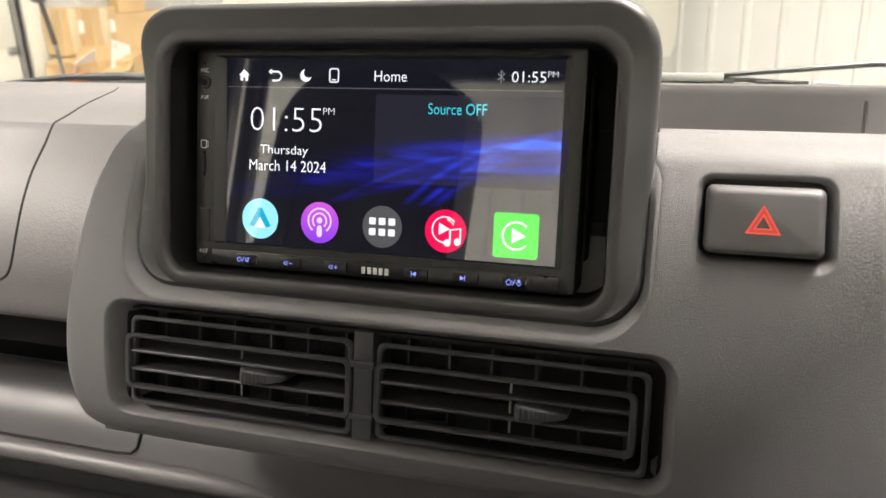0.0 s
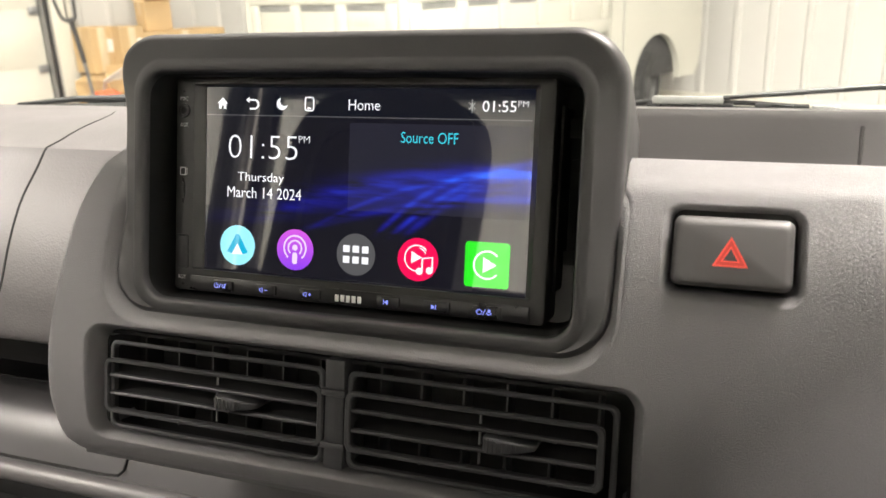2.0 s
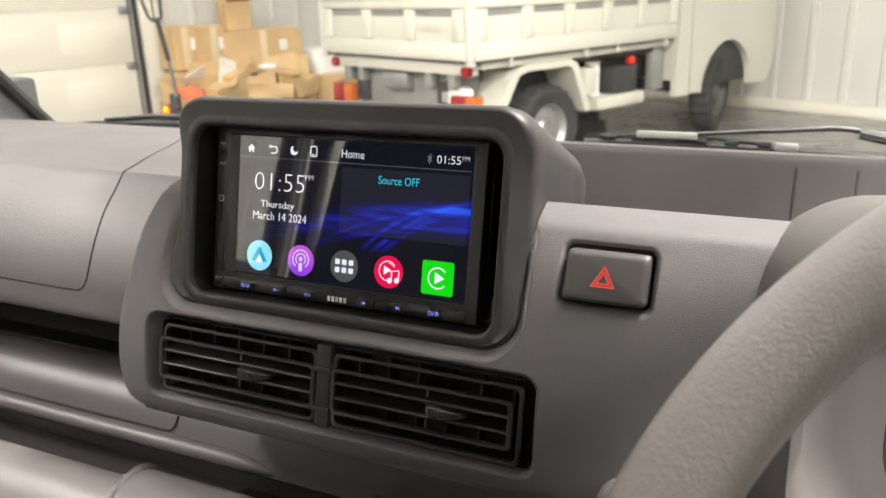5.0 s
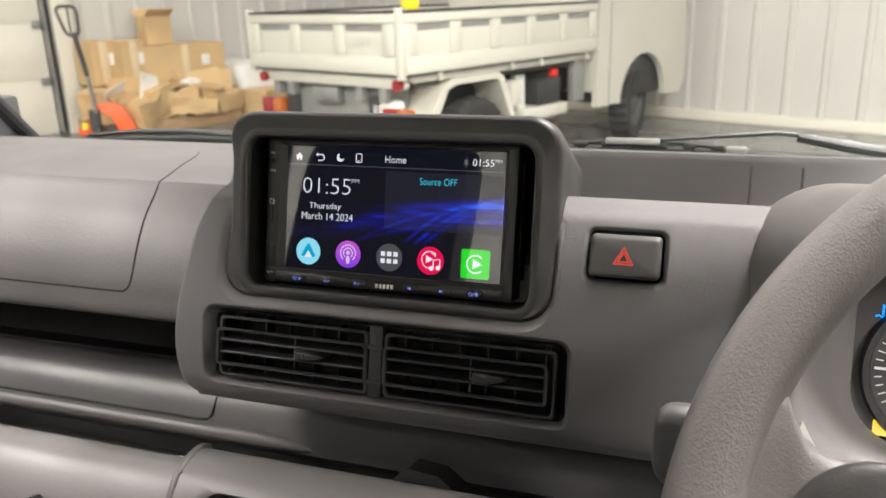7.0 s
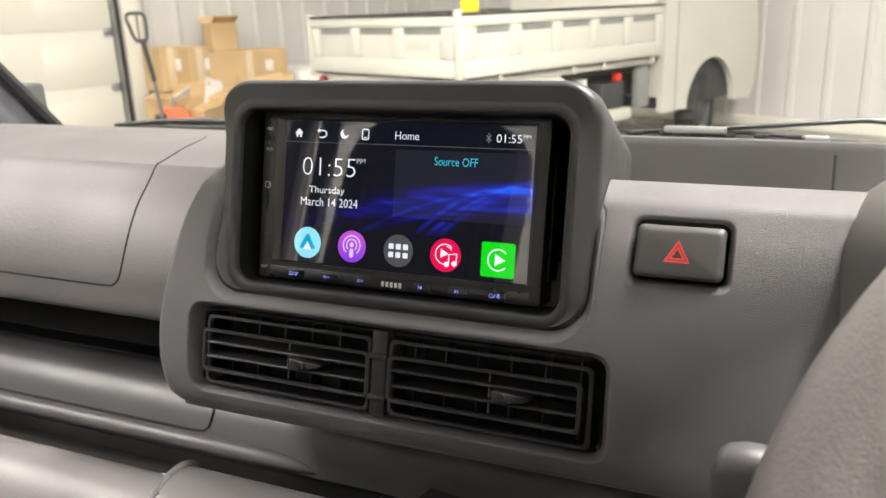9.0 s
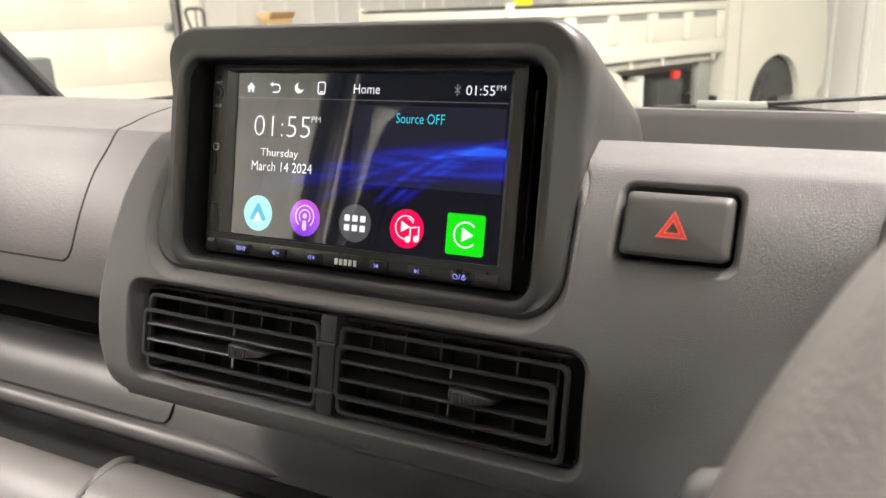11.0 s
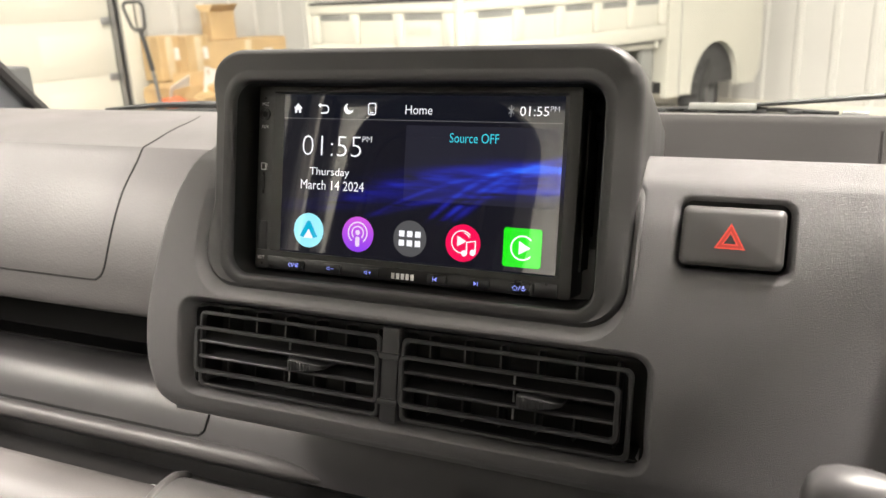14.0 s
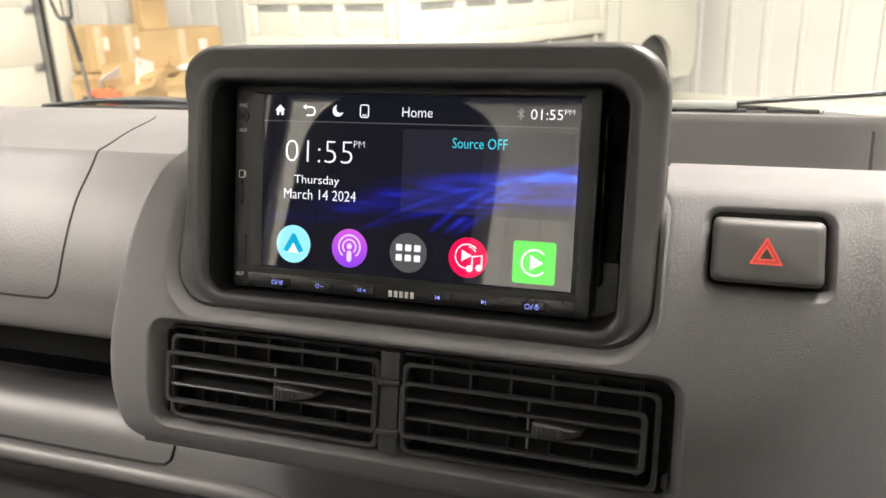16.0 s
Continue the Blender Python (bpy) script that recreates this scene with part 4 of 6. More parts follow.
    def key(x, w, draw):
        bm = bmesh.new()
        box(bm, x - w, x + w, yf - 0.0013, yf + 0.001, -0.0514, -0.0468, 0.0004)
        k = part("key", bm, GLOSSBLACK, u)
        bm = bmesh.new()
        draw(bm, x - 0.001)
        part("symbol", bm, BLUE, k, "lit blue key symbol")
    yk = yf - 0.0015
    W = 0.00035
    def spk(b, x):
        stroke(b, [(x - 0.0010, zk + 0.0005), (x - 0.0004, zk + 0.0005), (x + 0.0004, zk + 0.0011), (x + 0.0004, zk - 0.0011), (x - 0.0004, zk - 0.0005), (x - 0.0010, zk - 0.0005)], W, yk, True)
    def power(b, x):
        stroke(b, arc(x - 0.0022, zk, 0.0010, 120, 420, 18), W, yk), stroke(b, [(x - 0.0022, zk + 0.0003), (x - 0.0022, zk + 0.0013)], W, yk)
        stroke(b, [(x - 0.0008, zk - 0.0012), (x + 0.0002, zk + 0.0012)], W, yk), spk(b, x + 0.0019), stroke(b, [(x + 0.0012, zk - 0.001), (x + 0.0030, zk + 0.001)], W, yk)
    def minus(b, x):
        spk(b, x - 0.0008), stroke(b, [(x + 0.0006, zk), (x + 0.0022, zk)], W, yk)
    def plus(b, x):
        spk(b, x - 0.0008), stroke(b, [(x + 0.0006, zk), (x + 0.0022, zk)], W, yk), stroke(b, [(x + 0.0014, zk - 0.0008), (x + 0.0014, zk + 0.0008)], W, yk)
    def prev(b, x):
        poly(b, [(x + 0.0011, zk + 0.0011), (x + 0.0011, zk - 0.0011), (x - 0.0006, zk)], yk), stroke(b, [(x - 0.0009, zk - 0.0011), (x - 0.0009, zk + 0.0011)], W, yk)
    def nxt(b, x):
        poly(b, [(x - 0.0011, zk + 0.0011), (x + 0.0006, zk), (x - 0.0011, zk - 0.0011)], yk), stroke(b, [(x + 0.0009, zk - 0.0011), (x + 0.0009, zk + 0.0011)], W, yk)
    def homekey(b, x):
        stroke(b, [(x - 0.0036, zk), (x - 0.0022, zk + 0.0012), (x - 0.0008, zk)], W, yk), stroke(b, [(x - 0.0031, zk), (x - 0.0031, zk - 0.0010), (x - 0.0013, zk - 0.0010), (x - 0.0013, zk)], W, yk)
        stroke(b, [(x - 0.0006, zk - 0.0012), (x + 0.0004, zk + 0.0012)], W, yk), stroke(b, arc(x + 0.0020, zk, 0.0010, 180, 360, 10), W, yk), poly(b, rrect(x + 0.0014, x + 0.0026, zk - 0.0002, zk + 0.0013, 0.0005, 3, 1), yk), stroke(b, [(x + 0.0020, zk - 0.001), (x + 0.0020, zk - 0.0014)], W, yk)
    for x, w, dr in ((-0.1910, 0.0052, power), (-0.1685, 0.0052, minus), (-0.1462, 0.0052, plus), (-0.1085, 0.0052, prev), (-0.0866, 0.0058, nxt), (-0.0645, 0.0062, homekey)):
        key(x, w, dr)
    # maker's mark as plain bars
    bm = bmesh.new()
    for i in range(5):
        X = -0.1276 + (i - 2) * 0.0027
        box(bm, X - 0.0009, X + 0.0009, yf - 0.0007, yf - 0.0003, -0.0511, -0.0481, 0.0001)
    part("mark", bm, WHITEPRINT, u, "row of five small pale bars")
    # bracket in the gap beside the unit, its colour blackened for the gap's shade
    bm = bmesh.new()
    box(bm, -0.0400, -0.0388, 0.330, 0.352, -0.040, 0.036, 0.0003)
    for z in (0.028, -0.028):
        box(bm, -0.0395, -0.0330, 0.345, 0.347, z - 0.004, z + 0.004, 0.0003)
    part("bracket", bm, DEEP, u, "side bracket, blackened for the shade in its gap")
    for ob in u.children:
        if ob.name.split(".")[0] in ("print", "microphone_hole", "reset_hole", "socket", "socket_hole", "card_print", "card_slot", "card_edge", "port_cover", "key_strip", "key", "mark"):
            for part_ob in (ob, *ob.children):
                part_ob.data.transform(Matrix.Diagonal((1.012, 1, 1.012, 1)))


head_unit()


# ---------------------------------------------------------------- air vents
def vents():
    t = thing("air_vents", "pair of black louvred centre air vents", "air vent")
    # duct back and walls are near-black to paint the shade inside the vents
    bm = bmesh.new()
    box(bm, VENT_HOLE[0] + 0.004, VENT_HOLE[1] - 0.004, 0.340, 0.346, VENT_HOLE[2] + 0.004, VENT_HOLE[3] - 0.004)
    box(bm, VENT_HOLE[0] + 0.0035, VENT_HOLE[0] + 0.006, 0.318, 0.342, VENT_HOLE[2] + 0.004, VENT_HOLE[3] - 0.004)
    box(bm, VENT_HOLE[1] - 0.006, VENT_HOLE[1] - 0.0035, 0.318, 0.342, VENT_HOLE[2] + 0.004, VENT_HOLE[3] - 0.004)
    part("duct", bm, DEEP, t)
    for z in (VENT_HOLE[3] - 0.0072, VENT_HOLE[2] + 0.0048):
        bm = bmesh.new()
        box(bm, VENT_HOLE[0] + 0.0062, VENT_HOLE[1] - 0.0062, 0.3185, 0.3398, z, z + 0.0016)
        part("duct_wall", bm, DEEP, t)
    # divider
    bm = bmesh.new()
    box(bm, -0.1335, -0.1240, 0.3115, 0.335, -0.1240, -0.0750, 0.0012)
    part("divider", bm, SLAT, t)
    for z in (-0.0895, -0.1130):
        bm = bmesh.new()
        box(bm, -0.1345, -0.1230, 0.3100, 0.316, z - 0.0016, z + 0.0016, 0.0008)
        part("divider_band", bm, SLAT, t)
    for x0, x1, outer in ((-0.2495, -0.1340, -1), (-0.1232, -0.0075, 1)):
        lv = new("louvre")
        lv.parent = t
        zt, zb = -0.0794, -0.1228
        y = 0.3125
        # outer frame, narrower above and below
        bm = bmesh.new()
        o = rrect(x0, x1, zb, zt, 0.004, 5, 3)
        i = rrect(x0 + 0.0026, x1 - 0.0026, zb + 0.0021, zt - 0.0021, 0.003, 5, 3)
        loft(bm, [[(a, y + 0.0040, b) for a, b in rrect(x0 + 0.0008, x1 - 0.0008, zb + 0.0008, zt - 0.0008, 0.0036, 5, 3)], [(a, y + 0.0012, b) for a, b in o], [(a, y + 0.0003, b) for a, b in rrect(x0 + 0.0005, x1 - 0.0005, zb + 0.0005, zt - 0.0005, 0.004, 5, 3)], [(a, y, b) for a, b in rrect(x0 + 0.0010, x1 - 0.0010, zb + 0.0009, zt - 0.0009, 0.0036, 5, 3)], [(a, y, b) for a, b in rrect(x0 + 0.0020, x1 - 0.0020, zb + 0.0016, zt - 0.0016, 0.0032, 5, 3)], [(a, y + 0.0006, b) for a, b in i], [(a, y + 0.0035, b) for a, b in i]])
        part("frame", bm, SLAT, lv)
        # barrel that stands proud of the frame and reaches past its outer end
        bx0, bx1 = (x0 - 0.0018, x1 + 0.0002) if outer < 0 else (x0 - 0.0002, x1 + 0.0000 - 0.0048)
        bm = bmesh.new()
        bz0, bz1 = -0.1147, -0.0879
        o = rrect(bx0, bx1, bz0, bz1, 0.0036, 5, 3)
        loft(bm, [[(a, y + 0.0026, b) for a, b in rrect(bx0 + 0.0006, bx1 - 0.0006, bz0 + 0.0006, bz1 - 0.0006, 0.0034, 5, 3)], [(a, y - 0.0010, b) for a, b in o], [(a, y - 0.0020, b) for a, b in rrect(bx0 + 0.0006, bx1 - 0.0006, bz0 + 0.0005, bz1 - 0.0005, 0.0036, 5, 3)], [(a, y - 0.0020, b) for a, b in rrect(bx0 + 0.0024, bx1 - 0.0024, bz0 + 0.0015, bz1 - 0.0015, 0.0028, 5, 3)], [(a, y - 0.0012, b) for a, b in rrect(bx0 + 0.0030, bx1 - 0.0030, bz0 + 0.0020, bz1 - 0.0020, 0.0024, 5, 3)], [(a, y + 0.0022, b) for a, b in rrect(bx0 + 0.0030, bx1 - 0.0030, bz0 + 0.0020, bz1 - 0.0020, 0.0024, 5, 3)]])
        part("barrel", bm, SLAT, lv)
        for z in (-0.0966, -0.1053):
            bm = bmesh.new()
            loft(bm, [[(x, y - 0.0010 + dy, z + dz) for dy, dz in ((0.0, 0.0002), (0.0003, 0.0008), (0.0010, 0.0010), (0.0022, 0.0010), (0.0022, -0.0007), (0.0010, -0.0008), (0.0003, -0.0006))] for x in (bx0 + 0.002, bx1 - 0.002)], cap0=True, cap1=True)
            slat = part("slat", bm, SLAT, lv)
            # rear of the same slat, blackened for the shade between slats
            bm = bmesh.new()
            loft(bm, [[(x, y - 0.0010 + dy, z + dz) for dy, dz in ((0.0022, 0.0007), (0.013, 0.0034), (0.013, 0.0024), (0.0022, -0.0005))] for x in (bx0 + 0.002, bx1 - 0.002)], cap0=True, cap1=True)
            part("blade", bm, DEEP, slat, "blade behind the edge, blackened for the shade inside")
        # vanes are darker than the slats, for the shade behind them
        nv = 6
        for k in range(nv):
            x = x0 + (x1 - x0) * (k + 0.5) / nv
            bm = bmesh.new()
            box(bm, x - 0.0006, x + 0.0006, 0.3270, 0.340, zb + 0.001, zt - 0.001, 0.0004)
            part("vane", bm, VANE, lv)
        # thumb tab with a ribbed face, on the slats; its post goes through
        xt = -0.1785 if outer < 0 else -0.0515
        bm = bmesh.new()
        loops = []
        for dx, h, fr in ((-0.0098, 0.0021, -0.0010), (-0.0092, 0.0030, -0.0034), (-0.0080, 0.0034, -0.0050), (-0.0060, 0.0035, -0.0058), (0.0000, 0.0030, -0.0056), (0.0060, 0.0020, -0.0042), (0.0100, 0.0014, -0.0022), (0.0118, 0.0008, -0.0004)):
            loops.append([(xt + dx, (y + fr + y + 0.012) / 2 + b, -0.1010 + a) for a, b in rrect(-h, h, -(0.012 - fr) / 2, (0.012 - fr) / 2, h * 0.45, 4, 2)])
        loft(bm, loops, cap0=True, cap1=True)
        tab = part("tab", bm, SLAT, lv, "grey wedge-shaped ribbed thumb tab", sharp=50)
        for k in range(7):
            dx = -0.0066 + 0.0110 * k / 6
            h, fr = 0.0028 - 0.0010 * k / 6, -0.0060 + 0.0010 * max(0, k - 3) / 3
            bm = bmesh.new()
            box(bm, xt + dx - 0.0004, xt + dx + 0.0004, y + fr - 0.0002, y + fr + 0.0012, -0.1010 - h, -0.1010 + h, 0.0002)
            part("rib", bm, SLAT, tab)
        bm = bmesh.new()
        tube(bm, [(xt - 0.0125, y + 0.004, -0.1124), (xt - 0.0125, y + 0.004, -0.0899)], 0.0006, 8)
        part("link_rod", bm, STEEL, lv, "thin bright linking rod")


vents()


# ---------------------------------------------------------------- hazard switch
def hazard():
    s = thing("hazard_switch", "dark grey hazard switch with a red triangle", "switch")
    x0, x1, z0, z1 = 0.0072, 0.0492, -0.0306, -0.0052
    yb = 0.3140
    bm = bmesh.new()
    box(bm, HAZARD_HOLE[0] + 0.001, HAZARD_HOLE[1] - 0.001, 0.3260, 0.336, HAZARD_HOLE[2] + 0.001, HAZARD_HOLE[3] - 0.001)
    part("socket", bm, DEEP, s)
    bm = bmesh.new()
    lp = lambda i, y, r, tilt=0.0: [(x, y + tilt * (z + 0.018), z) for x, z in rrect(x0 + i, x1 - i, z0 + i, z1 - i, r, 6, 3)]
    loft(bm, [lp(0.0, 0.328, 0.0028, 0.30), lp(0.0, yb + 0.0035, 0.0028, 0.30), lp(0.0006, yb + 0.0016, 0.0028, 0.30), lp(0.0018, yb + 0.0004, 0.0026, 0.30), lp(0.0032, yb, 0.0022, 0.30)], cap1=True)
    part("button", bm, BUTTON, s, "dark grey push button")
    tri = lambda r, cz: [(0.0277 + r * math.cos(radians(a)), cz + r * math.sin(radians(a))) for a in (90, 210, 330)]
    bm = bmesh.new()
    fill = bmesh.new()
    stroke(fill, tri(0.0050, -0.0190), 0.0030, 0.0, True)
    for rr, w in ((0.0066, 0.0012), (0.0034, 0.0010)):
        stroke(bm, tri(rr, -0.0190), w, 0.0, True)
    for b, lift in ((bm, 0.0003), (fill, 0.00015)):
        for v in b.verts:
            v.co.y = yb - lift + 0.30 * (v.co.z + 0.018)
    part("triangle", bm, REDPRINT, s, "red printed triangle")
    part("triangle_fill", fill, DARKRED, s, "darker red fill of the triangle")


hazard()


# ---------------------------------------------------------------- lower tray and centre console
def lower_tray():
    t = thing("parcel_tray", "pale grey plastic parcel tray under the dashboard", "tray")
    bm = bmesh.new()
    prof = smooth_line([(0.330, -0.200, 0), (0.322, -0.186, 0), (0.310, -0.1785, 0), (0.298, -0.1775, 0), (0.286, -0.184, 0), (0.277, -0.198, 0), (0.268, -0.222, 0), (0.262, -0.250, 0)], 4)
    extrude_x(bm, [(v.x, v.y) for v in prof] + [(0.262, -0.30), (0.275, -0.30), (0.29, -0.24), (0.315, -0.225), (0.335, -0.215)], lin(-0.765, -0.2640, 6))
    bmesh.ops.translate(bm, verts=bm.verts, vec=(0, 0, -0.008))
    part("lip", bm, LOWER, t, "rounded pale grey tray lip", sharp=40)
    bm = bmesh.new()
    extrude_x(bm, [(0.316, -0.2245), (0.42, -0.235), (0.42, -0.229), (0.336, -0.2165)], lin(-0.765, -0.2580, 3))
    part("tray_floor", bm, TRAY, t, "grey matt tray floor", sharp=40)
    # the floor goes on in black, painting the shade behind the console
    bm = bmesh.new()
    extrude_x(bm, [(0.316, -0.2250), (0.42, -0.2355), (0.42, -0.2295), (0.336, -0.2170)], lin(-0.2578, 0.52, 3))
    part("inner_floor", bm, DEEP, t, "floor behind the console, black to paint its shade", sharp=40)
    # dark colour here stands for shade in the cavity
    bm = bmesh.new()
    extrude_x(bm, [(0.4205, -0.240), (0.44, -0.24), (0.44, -0.205), (0.4205, -0.205)], lin(-0.765, -0.0200, 3))
    part("tray_back", bm, COWL, t, "tray back darkened to paint the cavity's shade", sharp=40)
    c = thing("centre_console", "grey lower centre console with a dark cut-out", "console")
    x0, x1 = -0.2600, -0.0150
    front = smooth_line([(-0.330, 0.2480, 0), (-0.250, 0.2570, 0), (-0.222, 0.2630, 0), (-0.198, 0.2720, 0), (-0.184, 0.2815, 0), (-0.1765, 0.2960, 0), (-0.1760, 0.3080, 0), (-0.1835, 0.3200, 0), (-0.2000, 0.3260, 0)], 5)
    tab = [(p.x, p.y) for p in front[:22]]
    cy = lambda z: lerp_table(tab, z)
    h = (-0.2340, -0.0500, -0.262, -0.1915)
    top = -0.1845
    bm = bmesh.new()
    hole_cell(bm, (x0, x1, -0.330, top), h, 0.014, [(0.0005, 0.0004), (0.0014, 0.0020), (0.0030, 0.012), (0.0032, 0.045)], cy)
    first = [i for i, p in enumerate(front) if p.x > top][0]
    crown = [(cy(top), top)] + [(p.y, p.x) for p in front[first:]]
    loft(bm, [[(x, y, z) for y, z in crown] for x in lin(x0, x1, 4)], closed=False)
    bmesh.ops.remove_doubles(bm, verts=bm.verts, dist=0.0001)
    # the ends turn back
    for x in (x0, x1):
        loft(bm, [[(x, p.y, p.x) for p in front if p.y < 0.315], [(x, max(p.y, 0.318), min(p.x, -0.1830)) for p in front if p.y < 0.315]], closed=False)
        inner = x + (0.0022 if x == x0 else -0.0022)
        tube(bm, [(inner, p.y + 0.0022, p.x - 0.0010) for p in front if p.y < 0.315], 0.0034, 12)
    part("body", bm, CONSOLE, c, "grey console body", sharp=40)
    bm = bmesh.new()
    box(bm, h[0] + 0.004, h[1] - 0.004, 0.296, 0.312, h[2] + 0.004, h[3] - 0.004, 0.004)
    part("insert", bm, BLACK, c, "black insert in the cut-out")
    # black bracket beside the console
    bm = bmesh.new()
    loft(bm, [[(x, y, z) for x, z in ((-0.130, -0.215), (-0.118, -0.183), (-0.106, -0.172), (-0.084, -0.174), (-0.070, -0.184), (-0.062, -0.215))] for y in (0.322, 0.345)], cap0=True, cap1=True)
    solid("bracket", bm, COWL, CAB, "black moulded bracket on the console", "bracket")
    # added black panel that keeps the cavity behind the console dark
    bm = bmesh.new()
    box(bm, -0.765, 0.52, 0.475, 0.495, -0.50, -0.216)
    solid("firewall_pad", bm, BLACK, CAB, "added black panel that darkens the cavity behind the console", "pad", kind="structure")
    # small black lever end by the tray
    bm = bmesh.new()
    loft(bm, [[(x, y, z) for x, z in ((-0.370, -0.2150), (-0.365, -0.2140), (-0.349, -0.2225), (-0.356, -0.2245))]
              for y in (0.254, 0.268)], cap0=True, cap1=True)
    solid("latch", bm, GLOSSBLACK, CAB, "small black pointed latch below the tray", "latch")
    # bright wire loop on the tray's lip
    bm = bmesh.new()
    tube(bm, smooth_line([(-0.2850, 0.3180, -0.1935), (-0.2835, 0.3150, -0.1890), (-0.2790, 0.3140, -0.1880), (-0.2745, 0.3150, -0.1895), (-0.2730, 0.3190, -0.1940)], 4), 0.0006, 6)
    solid("wire_loop", bm, STEEL, CAB, "thin bright wire loop on the tray lip", "clip")


lower_tray()


# ---------------------------------------------------------------- steering wheel, stalk and instruments
WHEEL = CAB @ pose(0.2635, 0.1030, -0.1105, 90 - 23.0, 0, 0)  # z out of the wheel's face towards the driver


def steering_wheel():
    w = thing("steering_wheel", "grey grained steering wheel with a dark hub", "steering wheel", WHEEL)
    R, r = 0.1872, 0.0138
    bm = bmesh.new()
    loops = []
    n, k = 128, 20
    for i in range(n):
        t = 2 * math.pi * i / n
        lp = []
        for j in range(k):
            a = 2 * math.pi * j / k
            rad, h = 1.0 * r * math.cos(a), 1.06 * r * math.sin(a)
            if math.cos(a) < 0:
                rad *= 1.05
            lp.append(((R + rad) * math.cos(t), (R + rad) * math.sin(t), h))
        loops.append(lp)
    loft(bm, loops + [loops[0]])
    part("rim", bm, LEATHER, w, "grey leather-grained rim", sharp=60)
    # wide side spokes that sweep up into the rim
    web = ((0.100, 0.0480, -0.070, 0.006), (0.142, 0.0487, -0.071, 0.0075), (0.1486, 0.0500, -0.073, 0.0080), (0.1543, 0.0546, -0.078, 0.0080), (0.1575, 0.0612, -0.084, 0.0075), (0.1600, 0.0685, -0.088, 0.0065), (0.1680, 0.0700, -0.088, 0.0065), (0.1790, 0.0640, -0.080, 0.0060))
    for s in (-1, 1):
        bm = bmesh.new()
        loft(bm, [[(s * x, y, h) for y, h in rrect(lo, hi, -th, th, th * 0.95, 5, 8)] for x, hi, lo, th in web], cap0=True, cap1=True)
        part("spoke", bm, LEATHER, w, "wide grey spoke", sharp=60)
    bm = bmesh.new()
    loft(bm, [[(q, -d, h - 0.004) for q, h in rrect(-half, half, -0.009, 0.009, 0.008, 4, 2)] for d, half in ((0.07, 0.035), (0.13, 0.030), (0.176, 0.045))], cap0=True, cap1=True)
    part("spoke", bm, LEATHER, w, "lower grey spoke", sharp=60)
    bm = bmesh.new()
    lp = lambda s, z, c=0.0: [(x * s, y * s, z) for x, y in rrect(-0.1615, 0.1615, -0.085, 0.0485, 0.030, 10, 3)]
    loft(bm, [lp(0.9, -0.04), lp(1.0, -0.030), lp(1.0, 0.0095), lp(0.995, 0.0122), lp(0.975, 0.0140), lp(0.93, 0.0150), lp(0.5, 0.019), lp(0.2, 0.020)], cap0=True, cap1=True)
    hub = part("hub", bm, material("hub_plastic", (0.036, 0.035, 0.035), 0.45, grain=0.0002, grain_size=0.0013, vary=0.1, vary_size=0.05), w, "dark grey padded hub", sharp=60)
    bm = bmesh.new()
    tube(bm, [(x, y, 0.0156) for x, y in rrect(-0.143, 0.143, -0.070, 0.0345, 0.022, 10, 3)], 0.0014, 6, closed=True)
    part("groove", bm, DEEP, hub, "dark groove round the hub pad")
    bm = bmesh.new()
    tube(bm, [(0, 0, -0.03), (0, -0.004, -0.10), (0, -0.01, -0.21)], [0.040, 0.046, 0.055], 20)
    part("column_cover", bm, TRIM, w, "grey steering column cover")


steering_wheel()


def stalk():
    s = thing("indicator_stalk", "grey plastic control stalk behind the wheel", "stalk")
    bm = bmesh.new()
    loops = []
    # thin arm, then a flat rounded paddle
    for x, hw, th in ((0.190, 0.006, 0.005), (0.150, 0.0065, 0.005), (0.120, 0.009, 0.006), (0.104, 0.0140, 0.0070), (0.092, 0.0180, 0.0080), (0.0800, 0.0195, 0.0088), (0.0760, 0.0197, 0.0090), (0.0700, 0.0193, 0.0090), (0.0650, 0.0175, 0.0082), (0.0622, 0.0145, 0.0066), (0.0606, 0.0100, 0.0045)):
        cy, cz = 0.196 + (x - 0.06) * 0.10, -0.0905 - (x - 0.06) * 0.10 - 0.75 * max(0, x - 0.10)
        loops.append([(x - 0.0035, cy + b, cz + a) for a, b in rrect(-hw, hw, -th, th, min(hw, th) * 0.9, 5, 2)])
    loft(bm, loops, cap0=True, cap1=True)
    part("paddle", bm, TRIM, s, "pale grey paddle end", sharp=45)
    bm = bmesh.new()
    tube(bm, [(0.0730, 0.1975 + 0.0090 * math.cos(t), -0.0921 + 0.0195 * math.sin(t)) for t in (2 * math.pi * i / 24 for i in range(24))], 0.0006, 6, closed=True)
    part("groove", bm, TRIM, s)


stalk()


